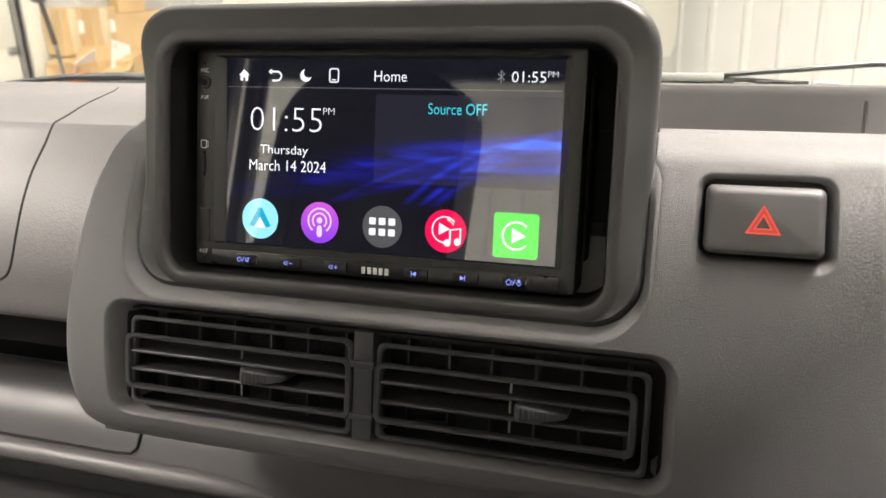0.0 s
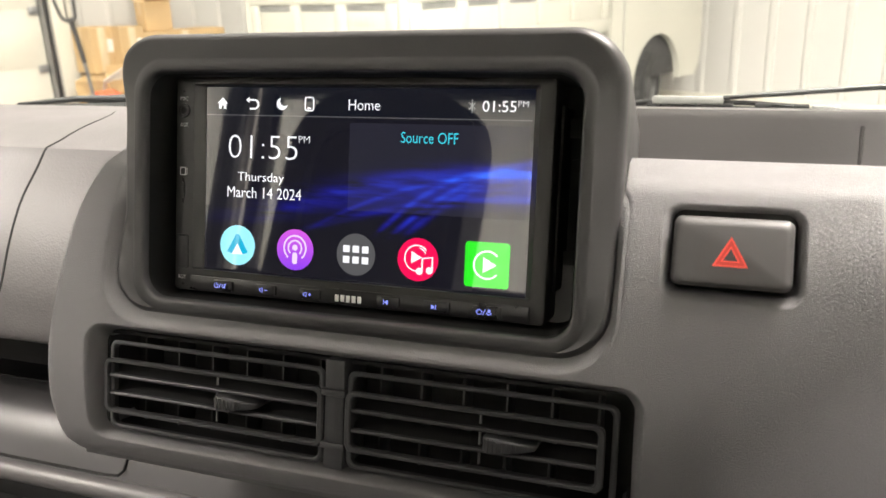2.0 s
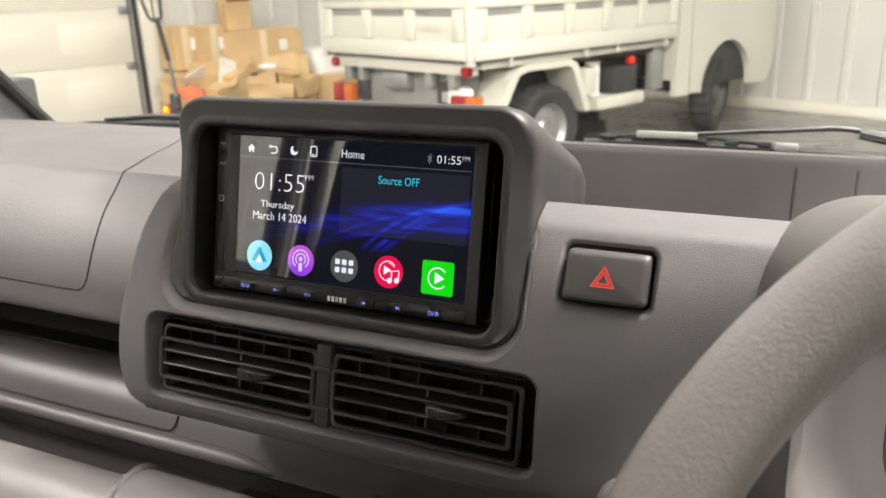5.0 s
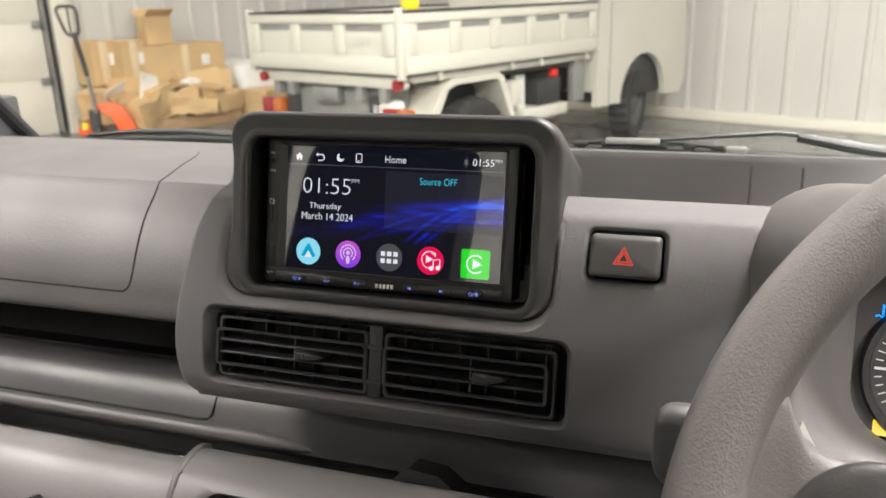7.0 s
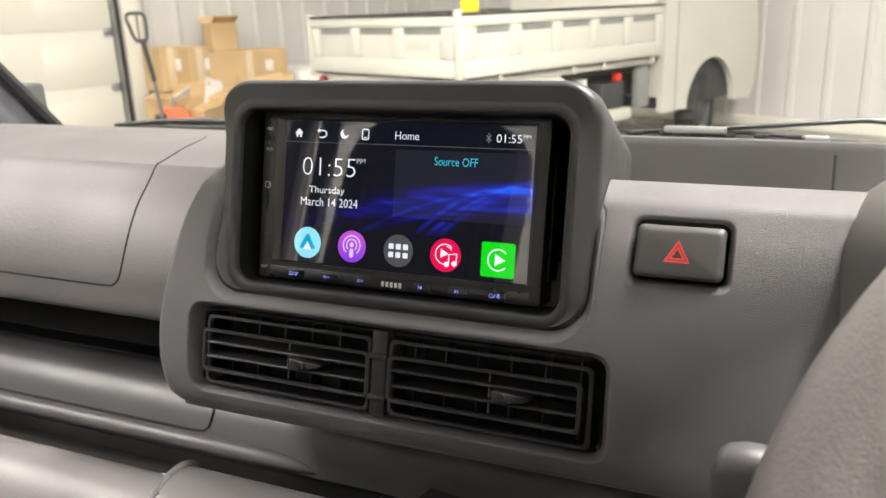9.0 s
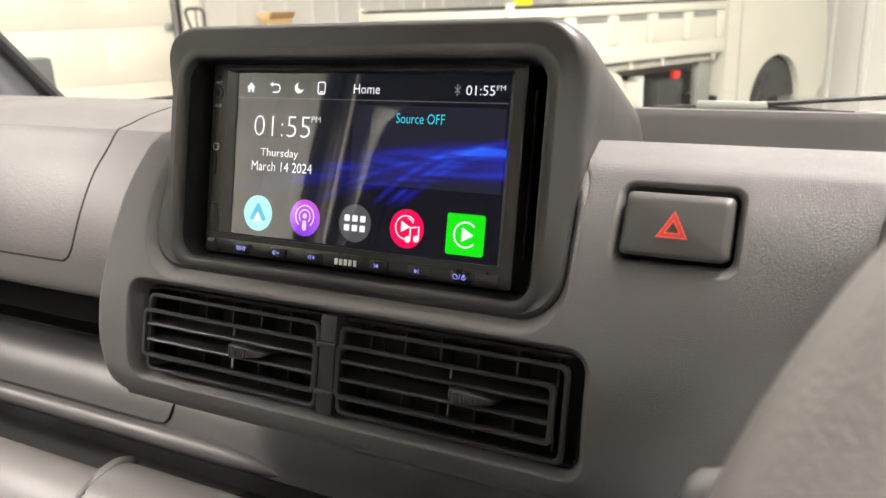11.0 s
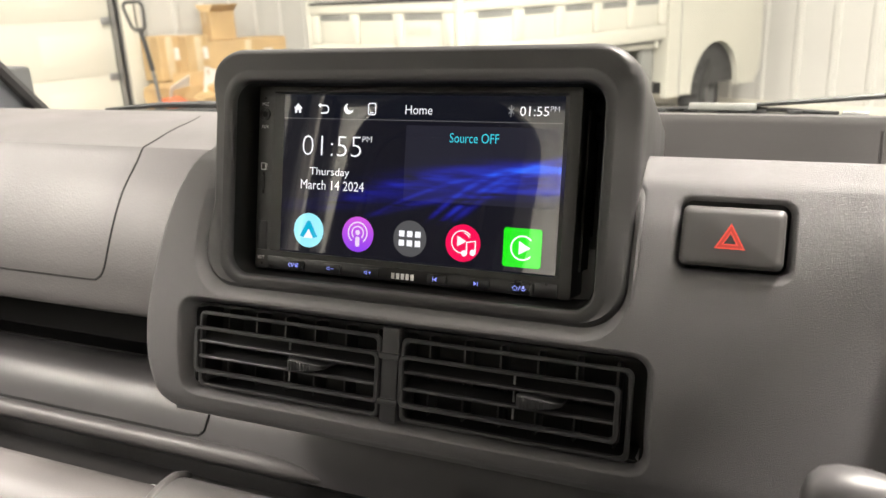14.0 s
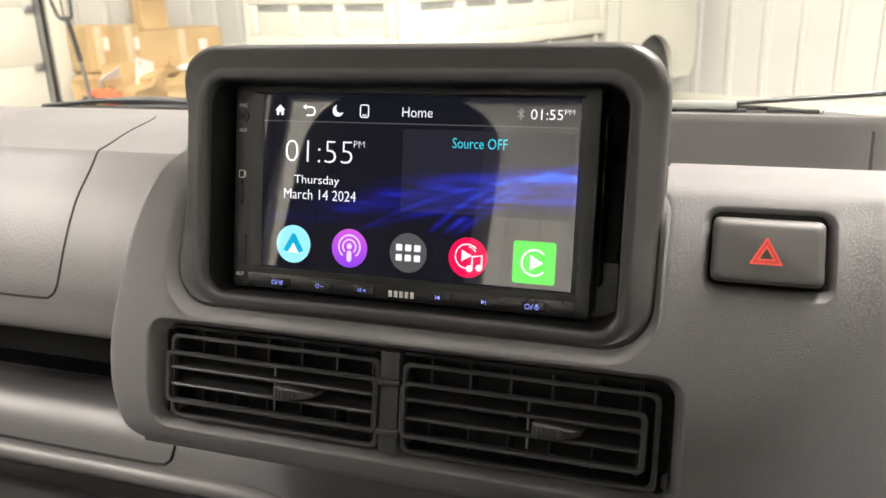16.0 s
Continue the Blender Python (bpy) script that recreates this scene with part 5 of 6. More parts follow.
def instruments():
    b = thing("instrument_binnacle", "grey instrument binnacle with a lit round gauge", "instrument cluster")
    n = dict(nc=10, ns=5)
    lp = lambda x0, x1, z0, z1, r, y, k=0.0: [(x, y + k * z, z) for x, z in rrect(x0, x1, z0, z1, r, **n)]
    bm = bmesh.new()
    loft(bm, [lp(0.092, 0.500, -0.150, 0.032, 0.055, 0.345), lp(0.098, 0.494, -0.145, 0.031, 0.055, 0.318), lp(0.108, 0.484, -0.138, 0.029, 0.052, 0.292, 0.15), lp(0.118, 0.474, -0.132, 0.024, 0.048, 0.276, 0.25), lp(0.122, 0.470, -0.106, 0.018, 0.040, 0.276, 0.25), lp(0.125, 0.467, -0.102, 0.014, 0.038, 0.280, 0.25), lp(0.146, 0.446, -0.110, 0.000, 0.036, 0.318, 0.1), lp(0.158, 0.434, -0.116, -0.008, 0.034, 0.3325)], cap0=True)
    part("hood", bm, HOOD, b, "grey moulded hood", sharp=50)
    bm = bmesh.new()
    box(bm, 0.150, 0.442, 0.3335, 0.338, -0.112, 0.002, 0.002)
    part("dial_plate", bm, material("dial_plate", (0.066, 0.062, 0.061), 0.40, vary=0.1, vary_size=0.05), b, "grey dial plate")
    cx, cz, R, y = 0.2085, -0.0720, 0.040, 0.3325
    bm = bmesh.new()
    ring = lambda r, yy: [(cx + r * math.cos(t), yy, cz + r * math.sin(t)) for t in (2 * math.pi * i / 48 for i in range(48))]
    loft(bm, [ring(R + 0.007, y), ring(R + 0.006, y - 0.006), ring(R + 0.003, y - 0.006), ring(R + 0.001, y)])
    part("gauge_ring", bm, BLACK, b, "black gauge ring")
    bm = bmesh.new()
    loft(bm, [ring(R + 0.002, y + 0.0006), ring(0.004, y + 0.0006)], cap1=True)
    part("gauge_face", bm, material("gauge_face", (0.028, 0.027, 0.027), 0.4, vary=0.1, vary_size=0.02), b, "dark gauge face")
    TICK = glow("gauge_tick", (0.95, 0.93, 0.90), 0.9)
    for i in range(37):
        a = radians(225 - 270 * i / 36)
        long = i % 6 == 0
        r0, w = (R - 0.0085 if long else R - 0.005), (0.0016 if long else 0.0007)
        bm = bmesh.new()
        stroke(bm, [(cx + r0 * math.cos(a), cz + r0 * math.sin(a)), (cx + (R - 0.001) * math.cos(a), cz + (R - 0.001) * math.sin(a))], w, y)
        part("tick", bm, TICK, b)
    bm = bmesh.new()
    poly(bm, [(0.1712, -0.1108), (0.190, -0.1108), (0.190, -0.1018), (0.1712, -0.1018)], y)
    part("yellow_light", bm, glow("yellow_warning", (1.0, 0.72, 0.0), 1.0), b, "lit yellow warning light")
    bm = bmesh.new()
    X, Z = 0.1715, -0.0395
    stroke(bm, [(X, Z - 0.002), (X, Z + 0.004)], 0.0012, y)
    stroke(bm, [(X, Z + 0.003), (X + 0.002, Z + 0.003)], 0.0008, y)
    stroke(bm, [(X - 0.004, Z - 0.003), (X - 0.002, Z - 0.0022), (X, Z - 0.0035), (X + 0.002, Z - 0.0022), (X + 0.004, Z - 0.003)], 0.0012, y)
    part("temperature_light", bm, glow("blue_warning", (0.0, 0.30, 1.0), 1.6), b, "lit blue temperature light")
    bm = bmesh.new()
    loft(bm, [[(0.1220, y, -0.0819), (0.1365, y + 0.002, -0.1080), (0.1148, y + 0.002, -0.1080)] for y in (0.2300, 0.2306)], cap0=True, cap1=True)
    solid("paper_tag", bm, PAPER, CAB, "corner of a white paper tag behind the wheel", "tag")


instruments()


# ---------------------------------------------------------------- outside the glass: cowl and wipers
def wipers():
    bm = bmesh.new()
    box(bm, -0.80, 0.54, 0.668, 0.80, 0.005, 0.0545, 0.008)
    solid("cowl", bm, COWL, CAB, "black plastic cowl below the windscreen", "cowl", kind="structure")
    w = thing("wiper", "grey wiper arm and blade parked on the cowl", "wiper", group="wipers")
    bm = bmesh.new()
    tube(bm, [(-0.085, 0.700, 0.0655), (0.00, 0.700, 0.0685), (0.10, 0.700, 0.0665), (0.30, 0.705, 0.062)], 0.0042, 8)
    part("blade", bm, RUBBER, w, "black rubber blade")
    bm = bmesh.new()
    for x in lin(-0.06, 0.08, 5):
        box(bm, x - 0.006, x + 0.006, 0.694, 0.706, 0.0695, 0.0735, 0.001)
    tube(bm, [(-0.07, 0.700, 0.0725), (-0.035, 0.700, 0.0745), (0.04, 0.700, 0.0745), (0.085, 0.700, 0.0715)], 0.0020, 8)
    part("yoke", bm, BLACK, w, "black blade yoke")
    bm = bmesh.new()
    box(bm, -0.034, 0.022, 0.692, 0.708, 0.0720, 0.0790, 0.002)
    part("clip", bm, TRUCKGREY, w, "grey blade clip")
    bm = bmesh.new()
    box(bm, 0.088, 0.108, 0.692, 0.706, 0.0655, 0.0735, 0.002)
    part("tip", bm, GALV, w, "pale worn metal joint")
    bm = bmesh.new()
    tube(bm, [(0.010, 0.698, 0.0770), (0.07, 0.702, 0.0825), (0.135, 0.706, 0.0885), (0.150, 0.708, 0.0880), (0.20, 0.712, 0.0800), (0.30, 0.72, 0.0660)], [0.0018, 0.0022, 0.0026, 0.0026, 0.0040, 0.0046], 8, flat=1.6)
    part("arm", bm, WIPERGREY, w, "grey painted metal arm")
    bm = bmesh.new()
    tube(bm, [(0.155, 0.706, 0.0850), (0.20, 0.708, 0.0765), (0.26, 0.712, 0.068)], 0.0050, 8)
    part("arm_sleeve", bm, BLACK, w, "black sleeve on the arm")
    w2 = thing("wiper", "black wiper blade parked on the cowl", "wiper", group="wipers")
    bm = bmesh.new()
    tube(bm, [(-0.80, 0.705, 0.0540), (-0.70, 0.705, 0.0600), (-0.56, 0.700, 0.0640), (-0.42, 0.700, 0.0625), (-0.27, 0.70, 0.0590)], [0.003, 0.0045, 0.005, 0.0045, 0.003], 8)
    part("blade", bm, RUBBER, w2, "black rubber blade")
    bm = bmesh.new()
    tube(bm, [(-0.72, 0.70, 0.0640), (-0.64, 0.70, 0.0705), (-0.57, 0.70, 0.0720), (-0.50, 0.70, 0.0690), (-0.42, 0.70, 0.0660)], [0.002, 0.0035, 0.0045, 0.0035, 0.002], 8)
    part("yoke", bm, BLACK, w2, "black blade yoke")
    bm = bmesh.new()
    tube(bm, [(-0.58, 0.702, 0.0735), (-0.50, 0.706, 0.0725), (-0.40, 0.710, 0.0690), (-0.30, 0.715, 0.0640)], [0.0030, 0.0034, 0.0040, 0.0044], 8, flat=1.5)
    part("arm", bm, WIPERGREY, w2, "grey painted metal arm")


wipers()


# ---------------------------------------------------------------- the other truck
def tyre_wheel(parent, name, R, w, m, rim_mat=None):
    """A wheel with a treaded tyre; its axle lies along x."""
    wh = new(name)
    wh.parent = parent
    wh.matrix_local = m
    bm = bmesh.new()
    prof = [(0.60 * R, -0.40 * w), (0.72 * R, -0.48 * w), (0.88 * R, -0.5 * w), (0.97 * R, -0.42 * w), (R, -0.30 * w), (R, 0.30 * w), (0.97 * R, 0.42 * w), (0.88 * R, 0.5 * w), (0.72 * R, 0.48 * w), (0.60 * R, 0.40 * w)]
    n = 48
    loops = [[(x, (r + (0.012 if (i % 2 and r > 0.95 * R) else 0)) * math.cos(2 * math.pi * i / n), (r + (0.012 if (i % 2 and r > 0.95 * R) else 0)) * math.sin(2 * math.pi * i / n)) for r, x in prof] for i in range(n)]
    loft(bm, loops + [loops[0]])
    part("tyre", bm, TYRE, wh, "black treaded tyre", sharp=25)
    bm = bmesh.new()
    ring = lambda r, x: [(x, r * math.cos(2 * math.pi * i / 32), r * math.sin(2 * math.pi * i / 32)) for i in range(32)]
    loft(bm, [ring(0.61 * R, -0.40 * w), ring(0.56 * R, -0.30 * w), ring(0.54 * R, 0.25 * w), ring(0.58 * R, 0.40 * w), ring(0.61 * R, 0.42 * w), ring(0.58 * R, 0.38 * w), ring(0.50 * R, 0.20 * w), ring(0.30 * R, 0.24 * w), ring(0.24 * R, 0.34 * w), ring(0.10 * R, 0.36 * w)], cap0=True, cap1=True)
    part("rim", bm, rim_mat or GALV, wh, "steel rim")


def dump_truck():
    # x: across, right side at 0; y: forward from the tailgate; z: up from the floor
    t = thing("small_dump_truck", "cream small dump truck with drop sides", "truck", SHOP @ pose(-3.02, 3.03, 0))
    W, LB, z0, z1 = 1.41, 1.95, 0.757, 1.085
    bed = new("bed")
    bed.parent = t
    bm = bmesh.new()
    box(bm, -W + 0.02, -0.02, 0.02, LB, z0 - 0.02, z0 + 0.02, 0.004)
    part("bed_floor", bm, TRUCKGREY, bed)

    def gate(name, length, m, panels, label):
        g = new(name)
        g.parent = t
        g.matrix_local = m
        tagged(g, label)
        bm = bmesh.new()
        box(bm, 0.0, length, -0.012, 0.0, z0, z1, 0.004)
        part("skin", bm, TRUCKPAINT, g)
        bm = bmesh.new()
        box(bm, 0.0, length, -0.030, -0.0125, z1 - 0.055, z1, 0.008)
        part("top_rail", bm, TRUCKPAINT, g)
        bm = bmesh.new()
        box(bm, 0.0, length, -0.030, -0.0125, z0, z0 + 0.095, 0.010)
        part("bottom_rail", bm, TRUCKPAINT, g)
        bm = bmesh.new()
        box(bm, 0.0, length, -0.034, 0.004, z1 + 0.001, z1 + 0.016, 0.004)
        part("cap", bm, TRUCKDARK, g, "black edge strip")
        for k in range(panels + 1):
            x = 0.05 + (length - 0.10) * k / panels
            bm = bmesh.new()
            box(bm, x - 0.045, x + 0.045, -0.0285, -0.0125, z0 + 0.096, z1 - 0.056, 0.008)
            part("rib", bm, TRUCKPAINT, g)
        # grey colour paints the shade in each pressing under the rail
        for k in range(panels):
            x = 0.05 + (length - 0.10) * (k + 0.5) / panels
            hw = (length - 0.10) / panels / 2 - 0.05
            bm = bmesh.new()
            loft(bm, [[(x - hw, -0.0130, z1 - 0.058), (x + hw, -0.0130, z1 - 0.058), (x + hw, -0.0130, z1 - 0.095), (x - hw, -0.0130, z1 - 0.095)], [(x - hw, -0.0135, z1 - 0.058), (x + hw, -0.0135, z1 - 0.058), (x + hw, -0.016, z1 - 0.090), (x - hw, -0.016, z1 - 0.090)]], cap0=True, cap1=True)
            part("pressing", bm, TRUCKGREY, g, "pressing under the rail with its shade painted grey")
        return g

    tail = gate("tailgate", W - 0.08, pose(-W + 0.04, 0, 0), 3, "cream ribbed tailgate")
    bm = bmesh.new()
    for k, (a, b) in enumerate(((0.0, 0.035), (0.05, 0.075), (0.085, 0.115), (0.125, 0.165), (0.175, 0.21))):
        box(bm, W - 0.08 - 0.40 + a, W - 0.08 - 0.40 + b, -0.0145, -0.0125, 0.905, 0.955, 0.0004)
    part("lettering", bm, material("faded_print", (0.50, 0.49, 0.43), 0.5, vary=0.2, vary_size=0.02), tail, "row of faded grey bars")
    gate("side_gate", LB, pose(-0.005, 0.0, 0, 0, 0, 90), 5, "cream ribbed drop side")
    gate("side_gate", LB, pose(-W + 0.005, LB, 0, 0, 0, -90), 5, "cream ribbed drop side")
    bm = bmesh.new()
    box(bm, -W + 0.04, -0.04, LB - 0.03, LB, z0, z1 + 0.12, 0.006)
    part("headboard", bm, TRUCKPAINT, t)
    for x in (-W + 0.018, -0.018):
        bm = bmesh.new()
        box(bm, x - 0.022, x + 0.022, -0.025, 0.02, z0 - 0.03, z1 + 0.03, 0.006)
        part("corner_post", bm, TRUCKPAINT, t)
    # load of dark odds and ends that shows over the sides
    bm = bmesh.new()
    box(bm, -1.30, -0.15, 0.10, 1.80, z0 + 0.03, z0 + 0.25, 0.03)
    part("bed_liner", bm, TRUCKDARK, bed, "dark load in the bed")
    bm = bmesh.new()
    box(bm, -0.055, -0.001, 0.05, 0.14, z1 + 0.017, z1 + 0.09, 0.004)
    part("yellow_strap", bm, YELLOW, t, "yellow ratchet strap")
    # sub-frame and rear end
    bm = bmesh.new()
    box(bm, -W + 0.06, -0.05, 0.02, 0.09, z0 - 0.085, z0 - 0.022, 0.006)
    part("rear_beam", bm, TRUCKPAINT, t, "cream rear beam")
    for x in (-0.32, -W + 0.30):
        bm = bmesh.new()
        box(bm, x - 0.05, x + 0.05, 0.06, 2.9, 0.46, 0.62, 0.008)
        part("chassis_rail", bm, TRUCKDARK, t, "black chassis rail")
    bm = bmesh.new()
    box(bm, -W + 0.22, -0.24, 0.10, 0.30, 0.40, 0.66, 0.02)
    box(bm, -0.98, -0.42, 0.35, 0.70, 0.34, 0.60, 0.05)
    part("rear_frame", bm, TRUCKGREY, t, "grey rear frame and axle")
    bm = bmesh.new()
    box(bm, -0.86, -0.62, 0.035, 0.12, z0 - 0.20, z0 - 0.10, 0.012)
    part("plate_holder", bm, GALV, t, "pale grey plate holder")
    for x in (-1.22, -1.08, -0.42, -0.22):
        bm = bmesh.new()
        box(bm, x - 0.03, x + 0.03, 0.03, 0.10, z0 - 0.17, z0 - 0.05, 0.01)
        part("hinge_lug", bm, TRUCKGREY, t)
    bm = bmesh.new()
    box(bm, -0.36, -0.14, 0.06, 0.15, z0 - 0.28, z0 - 0.16, 0.03)
    part("lamp_bracket", bm, WRAP, t, "pale lamp bracket")
    for x in (-0.065, -W + 0.10):
        bm = bmesh.new()
        tube(bm, [(x, -0.008, z0 - 0.06), (x, 0.03, z0 - 0.06)], 0.032, 16)
        part("reflector", bm, REDLENS, t, "round red reflector")
    for x in (-W + 0.12, -0.12):
        bm = bmesh.new()
        box(bm, x - 0.10, x + 0.02, 0.02, 0.10, z0 - 0.33, z0 - 0.20, 0.012)
        lamp = part("tail_lamp", bm, REDLENS, t, "red tail lamp")
        bm = bmesh.new()
        box(bm, x + 0.021, x + 0.10, 0.02, 0.10, z0 - 0.33, z0 - 0.20, 0.012)
        part("indicator", bm, AMBERLENS, lamp, "amber indicator lens")
    # angular mudguard over the rear wheel
    for s, x in ((1, -0.02), (-1, -W + 0.02)):
        bm = bmesh.new()
        arch = [(0.12, 0.30), (0.34, 0.665), (0.44, 0.700), (0.86, 0.700), (0.92, 0.665), (1.06, 0.36)]
        inn = [(0.175, 0.30), (0.39, 0.640), (0.46, 0.660), (0.84, 0.660), (0.875, 0.640), (1.005, 0.36)]
        xa, xb = (x - 0.24, x) if s > 0 else (x, x + 0.24)
        loft(bm, [[(xx, y, z) for y, z in arch + inn[::-1]] for xx in (xa, xb)], cap0=True, cap1=True)
        part("mudguard", bm, TRUCKPAINT, t, "cream angular mudguard")
    for x in (-0.13, -W + 0.13):
        tyre_wheel(t, "rear_wheel", 0.275, 0.17, Matrix.Translation((x, 0.70, 0.275)) @ (Matrix.Rotation(0 if x > -0.5 else math.pi, 4, "Z")))
    for x in (-0.115, -W + 0.115):
        tyre_wheel(t, "front_wheel", 0.285, 0.17, Matrix.Translation((x - 0.02, 2.70, 0.285)) @ Matrix.Rotation(radians(14), 4, "Z") @ Matrix.Rotation(0 if x > -0.5 else math.pi, 4, "Z"), DARKSTEEL)
    # latch hooks under the side rail
    for y in (0.30, 0.98, 1.30, 1.86):
        bm = bmesh.new()
        box(bm, -0.014, 0.006, y - 0.012, y + 0.012, z0 - 0.055, z0 - 0.002, 0.004)
        part("latch_hook", bm, TRUCKPAINT, t)
    # added grey upright for the shading between bed and cab
    bm = bmesh.new()
    box(bm, -0.12, -0.06, LB - 0.16, LB - 0.02, 0.40, z0 - 0.03, 0.01)
    part("guard", bm, TRUCKGREY, t, "added grey upright that stands for shading between bed and cab")
    bm = bmesh.new()
    box(bm, -W + 0.03, -0.03, 0.10, 1.90, z0 - 0.055, z0 - 0.0215, 0.006)
    part("bed_frame", bm, TRUCKPAINT, t, "cream frame under the bed floor")
    # boxes under the bed
    bm = bmesh.new()
    box(bm, -0.30, -0.04, 1.16, 1.68, 0.34, 0.42, 0.012)
    box(bm, -0.30, -0.26, 1.16, 1.68, 0.421, 0.56, 0.010)
    box(bm, -0.30, -0.04, 1.02, 1.14, 0.46, 0.62, 0.010)
    part("battery_tray", bm, TRUCKPAINT, t, "cream bracket and tray under the bed")
    bm = bmesh.new()
    tube(bm, [(-0.18, 1.27, 0.422), (-0.18, 1.27, 0.64)], 0.05, 14)
    part("reservoir", bm, WRAP, t, "white reservoir")
    bm = bmesh.new()
    box(bm, -0.24, -0.08, 1.38, 1.64, 0.421, 0.60, 0.01)
    part("battery", bm, TRUCKDARK, t, "black battery")
    bm = bmesh.new()
    box(bm, -0.13, -0.085, 1.56, 1.62, 0.601, 0.655, 0.01)
    part("battery_cap", bm, material("red_cap", (0.7, 0.03, 0.02), 0.4, vary=0.1, vary_size=0.02), t, "red terminal cap")
    bm = bmesh.new()
    tube(bm, [(-0.5, 0.9, 0.5), (-0.5, 1.5, 0.5), (-0.5, 2.0, 0.48)], 0.09, 12)
    part("exhaust", bm, TRUCKDARK, t)
    # cab: side shell with a wheel arch
    C0, C1 = LB + 0.06, 3.42
    bm = bmesh.new()
    arch = [(2.70 + 0.36 * math.cos(radians(a)), 0.33 + 0.36 * math.sin(radians(a))) for a in lin(180, 0, 18)]
    side = [(C0, 0.34), (arch[0][0], 0.34)] + arch + [(C1 - 0.10, 0.32), (C1 - 0.02, 0.42), (C1, 0.60), (C1 - 0.02, 0.95), (C1 - 0.28, 1.72), (C1 - 0.40, 1.80), (C0 + 0.06, 1.80), (C0, 1.74)]
    for xs in ((-0.05, -0.02, 0.0), (-W + 0.05, -W + 0.02, -W)):
        loft(bm, [[(x, y, z) for y, z in side] for x in xs], cap0=True, cap1=True)
    part("cab_side", bm, TRUCKPAINT, t, "cream cab side with a wheel arch", sharp=25)
    bm = bmesh.new()
    box(bm, -W + 0.05, -0.05, C0, C0 + 0.03, 0.45, 1.80)
    box(bm, -W + 0.05, -0.05, C0 + 0.03, C1 - 0.42, 1.77, 1.80)
    box(bm, -W + 0.05, -0.05, C1 - 0.06, C1 - 0.02, 0.40, 0.98)
    part("cab_shell", bm, TRUCKPAINT, t)
    bm = bmesh.new()
    box(bm, -W + 0.06, -0.055, C0 + 0.05, C1 - 0.10, 0.36, 0.70, 0.01)
    part("cab_underside", bm, TRUCKDARK, t)
    bm = bmesh.new()
    tube(bm, [(0.001, C0 + 0.16, 0.33), (0.001, C0 + 0.16, 1.70)], 0.004, 6)
    part("door_gap", bm, TRUCKGREY, t)


dump_truck()


# ---------------------------------------------------------------- cartons, pallets and the pallet jack
def carton(x, y, z, sx, sy, sz, turn, open_flap=False, tape=True, group="cartons", crush=0.0, tilt=0.0):
    c = thing("carton", "crushed brown cardboard carton in the heap" if crush else "open brown cardboard carton with a raised flap" if open_flap else "taped brown cardboard carton on the pallet stack", "box", SHOP @ pose(x, y, z, tilt, tilt * 0.6, turn), group=group)
    bm = bmesh.new()
    box(bm, -sx / 2, sx / 2, -sy / 2, sy / 2, 0, sz, 0.006 if not crush else 0)
    if crush:
        bmesh.ops.subdivide_edges(bm, edges=list(bm.edges), cuts=4, use_grid_fill=True)
        for v in bm.verts:
            v.co += crush * noise.noise_vector(v.co * 7 + Vector((x * 9, y * 9, z * 9)))
    part("body", bm, CARD, c, sharp=18)
    if tape:
        bm = bmesh.new()
        box(bm, -0.03, 0.03, -sy / 2 - 0.0015, sy / 2 + 0.0015, sz * 0.55, sz + 0.0015, 0.001)
        part("tape", bm, TAPE, c, "strip of packing tape")
        if sz > 0.3:  # tape and a shipping label on the side that faces the cab
            bm = bmesh.new()
            box(bm, sx / 2 - 0.002, sx / 2 + 0.0015, -0.035, 0.035, sz * 0.02, sz * 0.98, 0.0005)
            part("tape", bm, PALETAPE, c, "pale strip of packing tape")
            bm = bmesh.new()
            box(bm, sx / 2 - 0.002, sx / 2 + 0.0018, sy * 0.20, sy * 0.20 + 0.09, sz * 0.45, sz * 0.72, 0.0005)
            part("label", bm, PAPER, c, "white paper label")
    if open_flap:
        for s in (-1, 1):
            bm = bmesh.new()
            loft(bm, [[(s * sx / 2, -sy / 2, sz), (s * sx / 2, sy / 2, sz), (s * (sx / 2 - 0.005), sy / 2, sz), (s * (sx / 2 - 0.005), -sy / 2, sz)], [(s * (sx / 2 + 0.10), -sy / 2, sz + 0.06), (s * (sx / 2 + 0.10), sy / 2, sz + 0.06), (s * (sx / 2 + 0.097), sy / 2, sz + 0.065), (s * (sx / 2 + 0.097), -sy / 2, sz + 0.065)]], cap0=True, cap1=True)
            part("flap", bm, CARD, c)
    return c


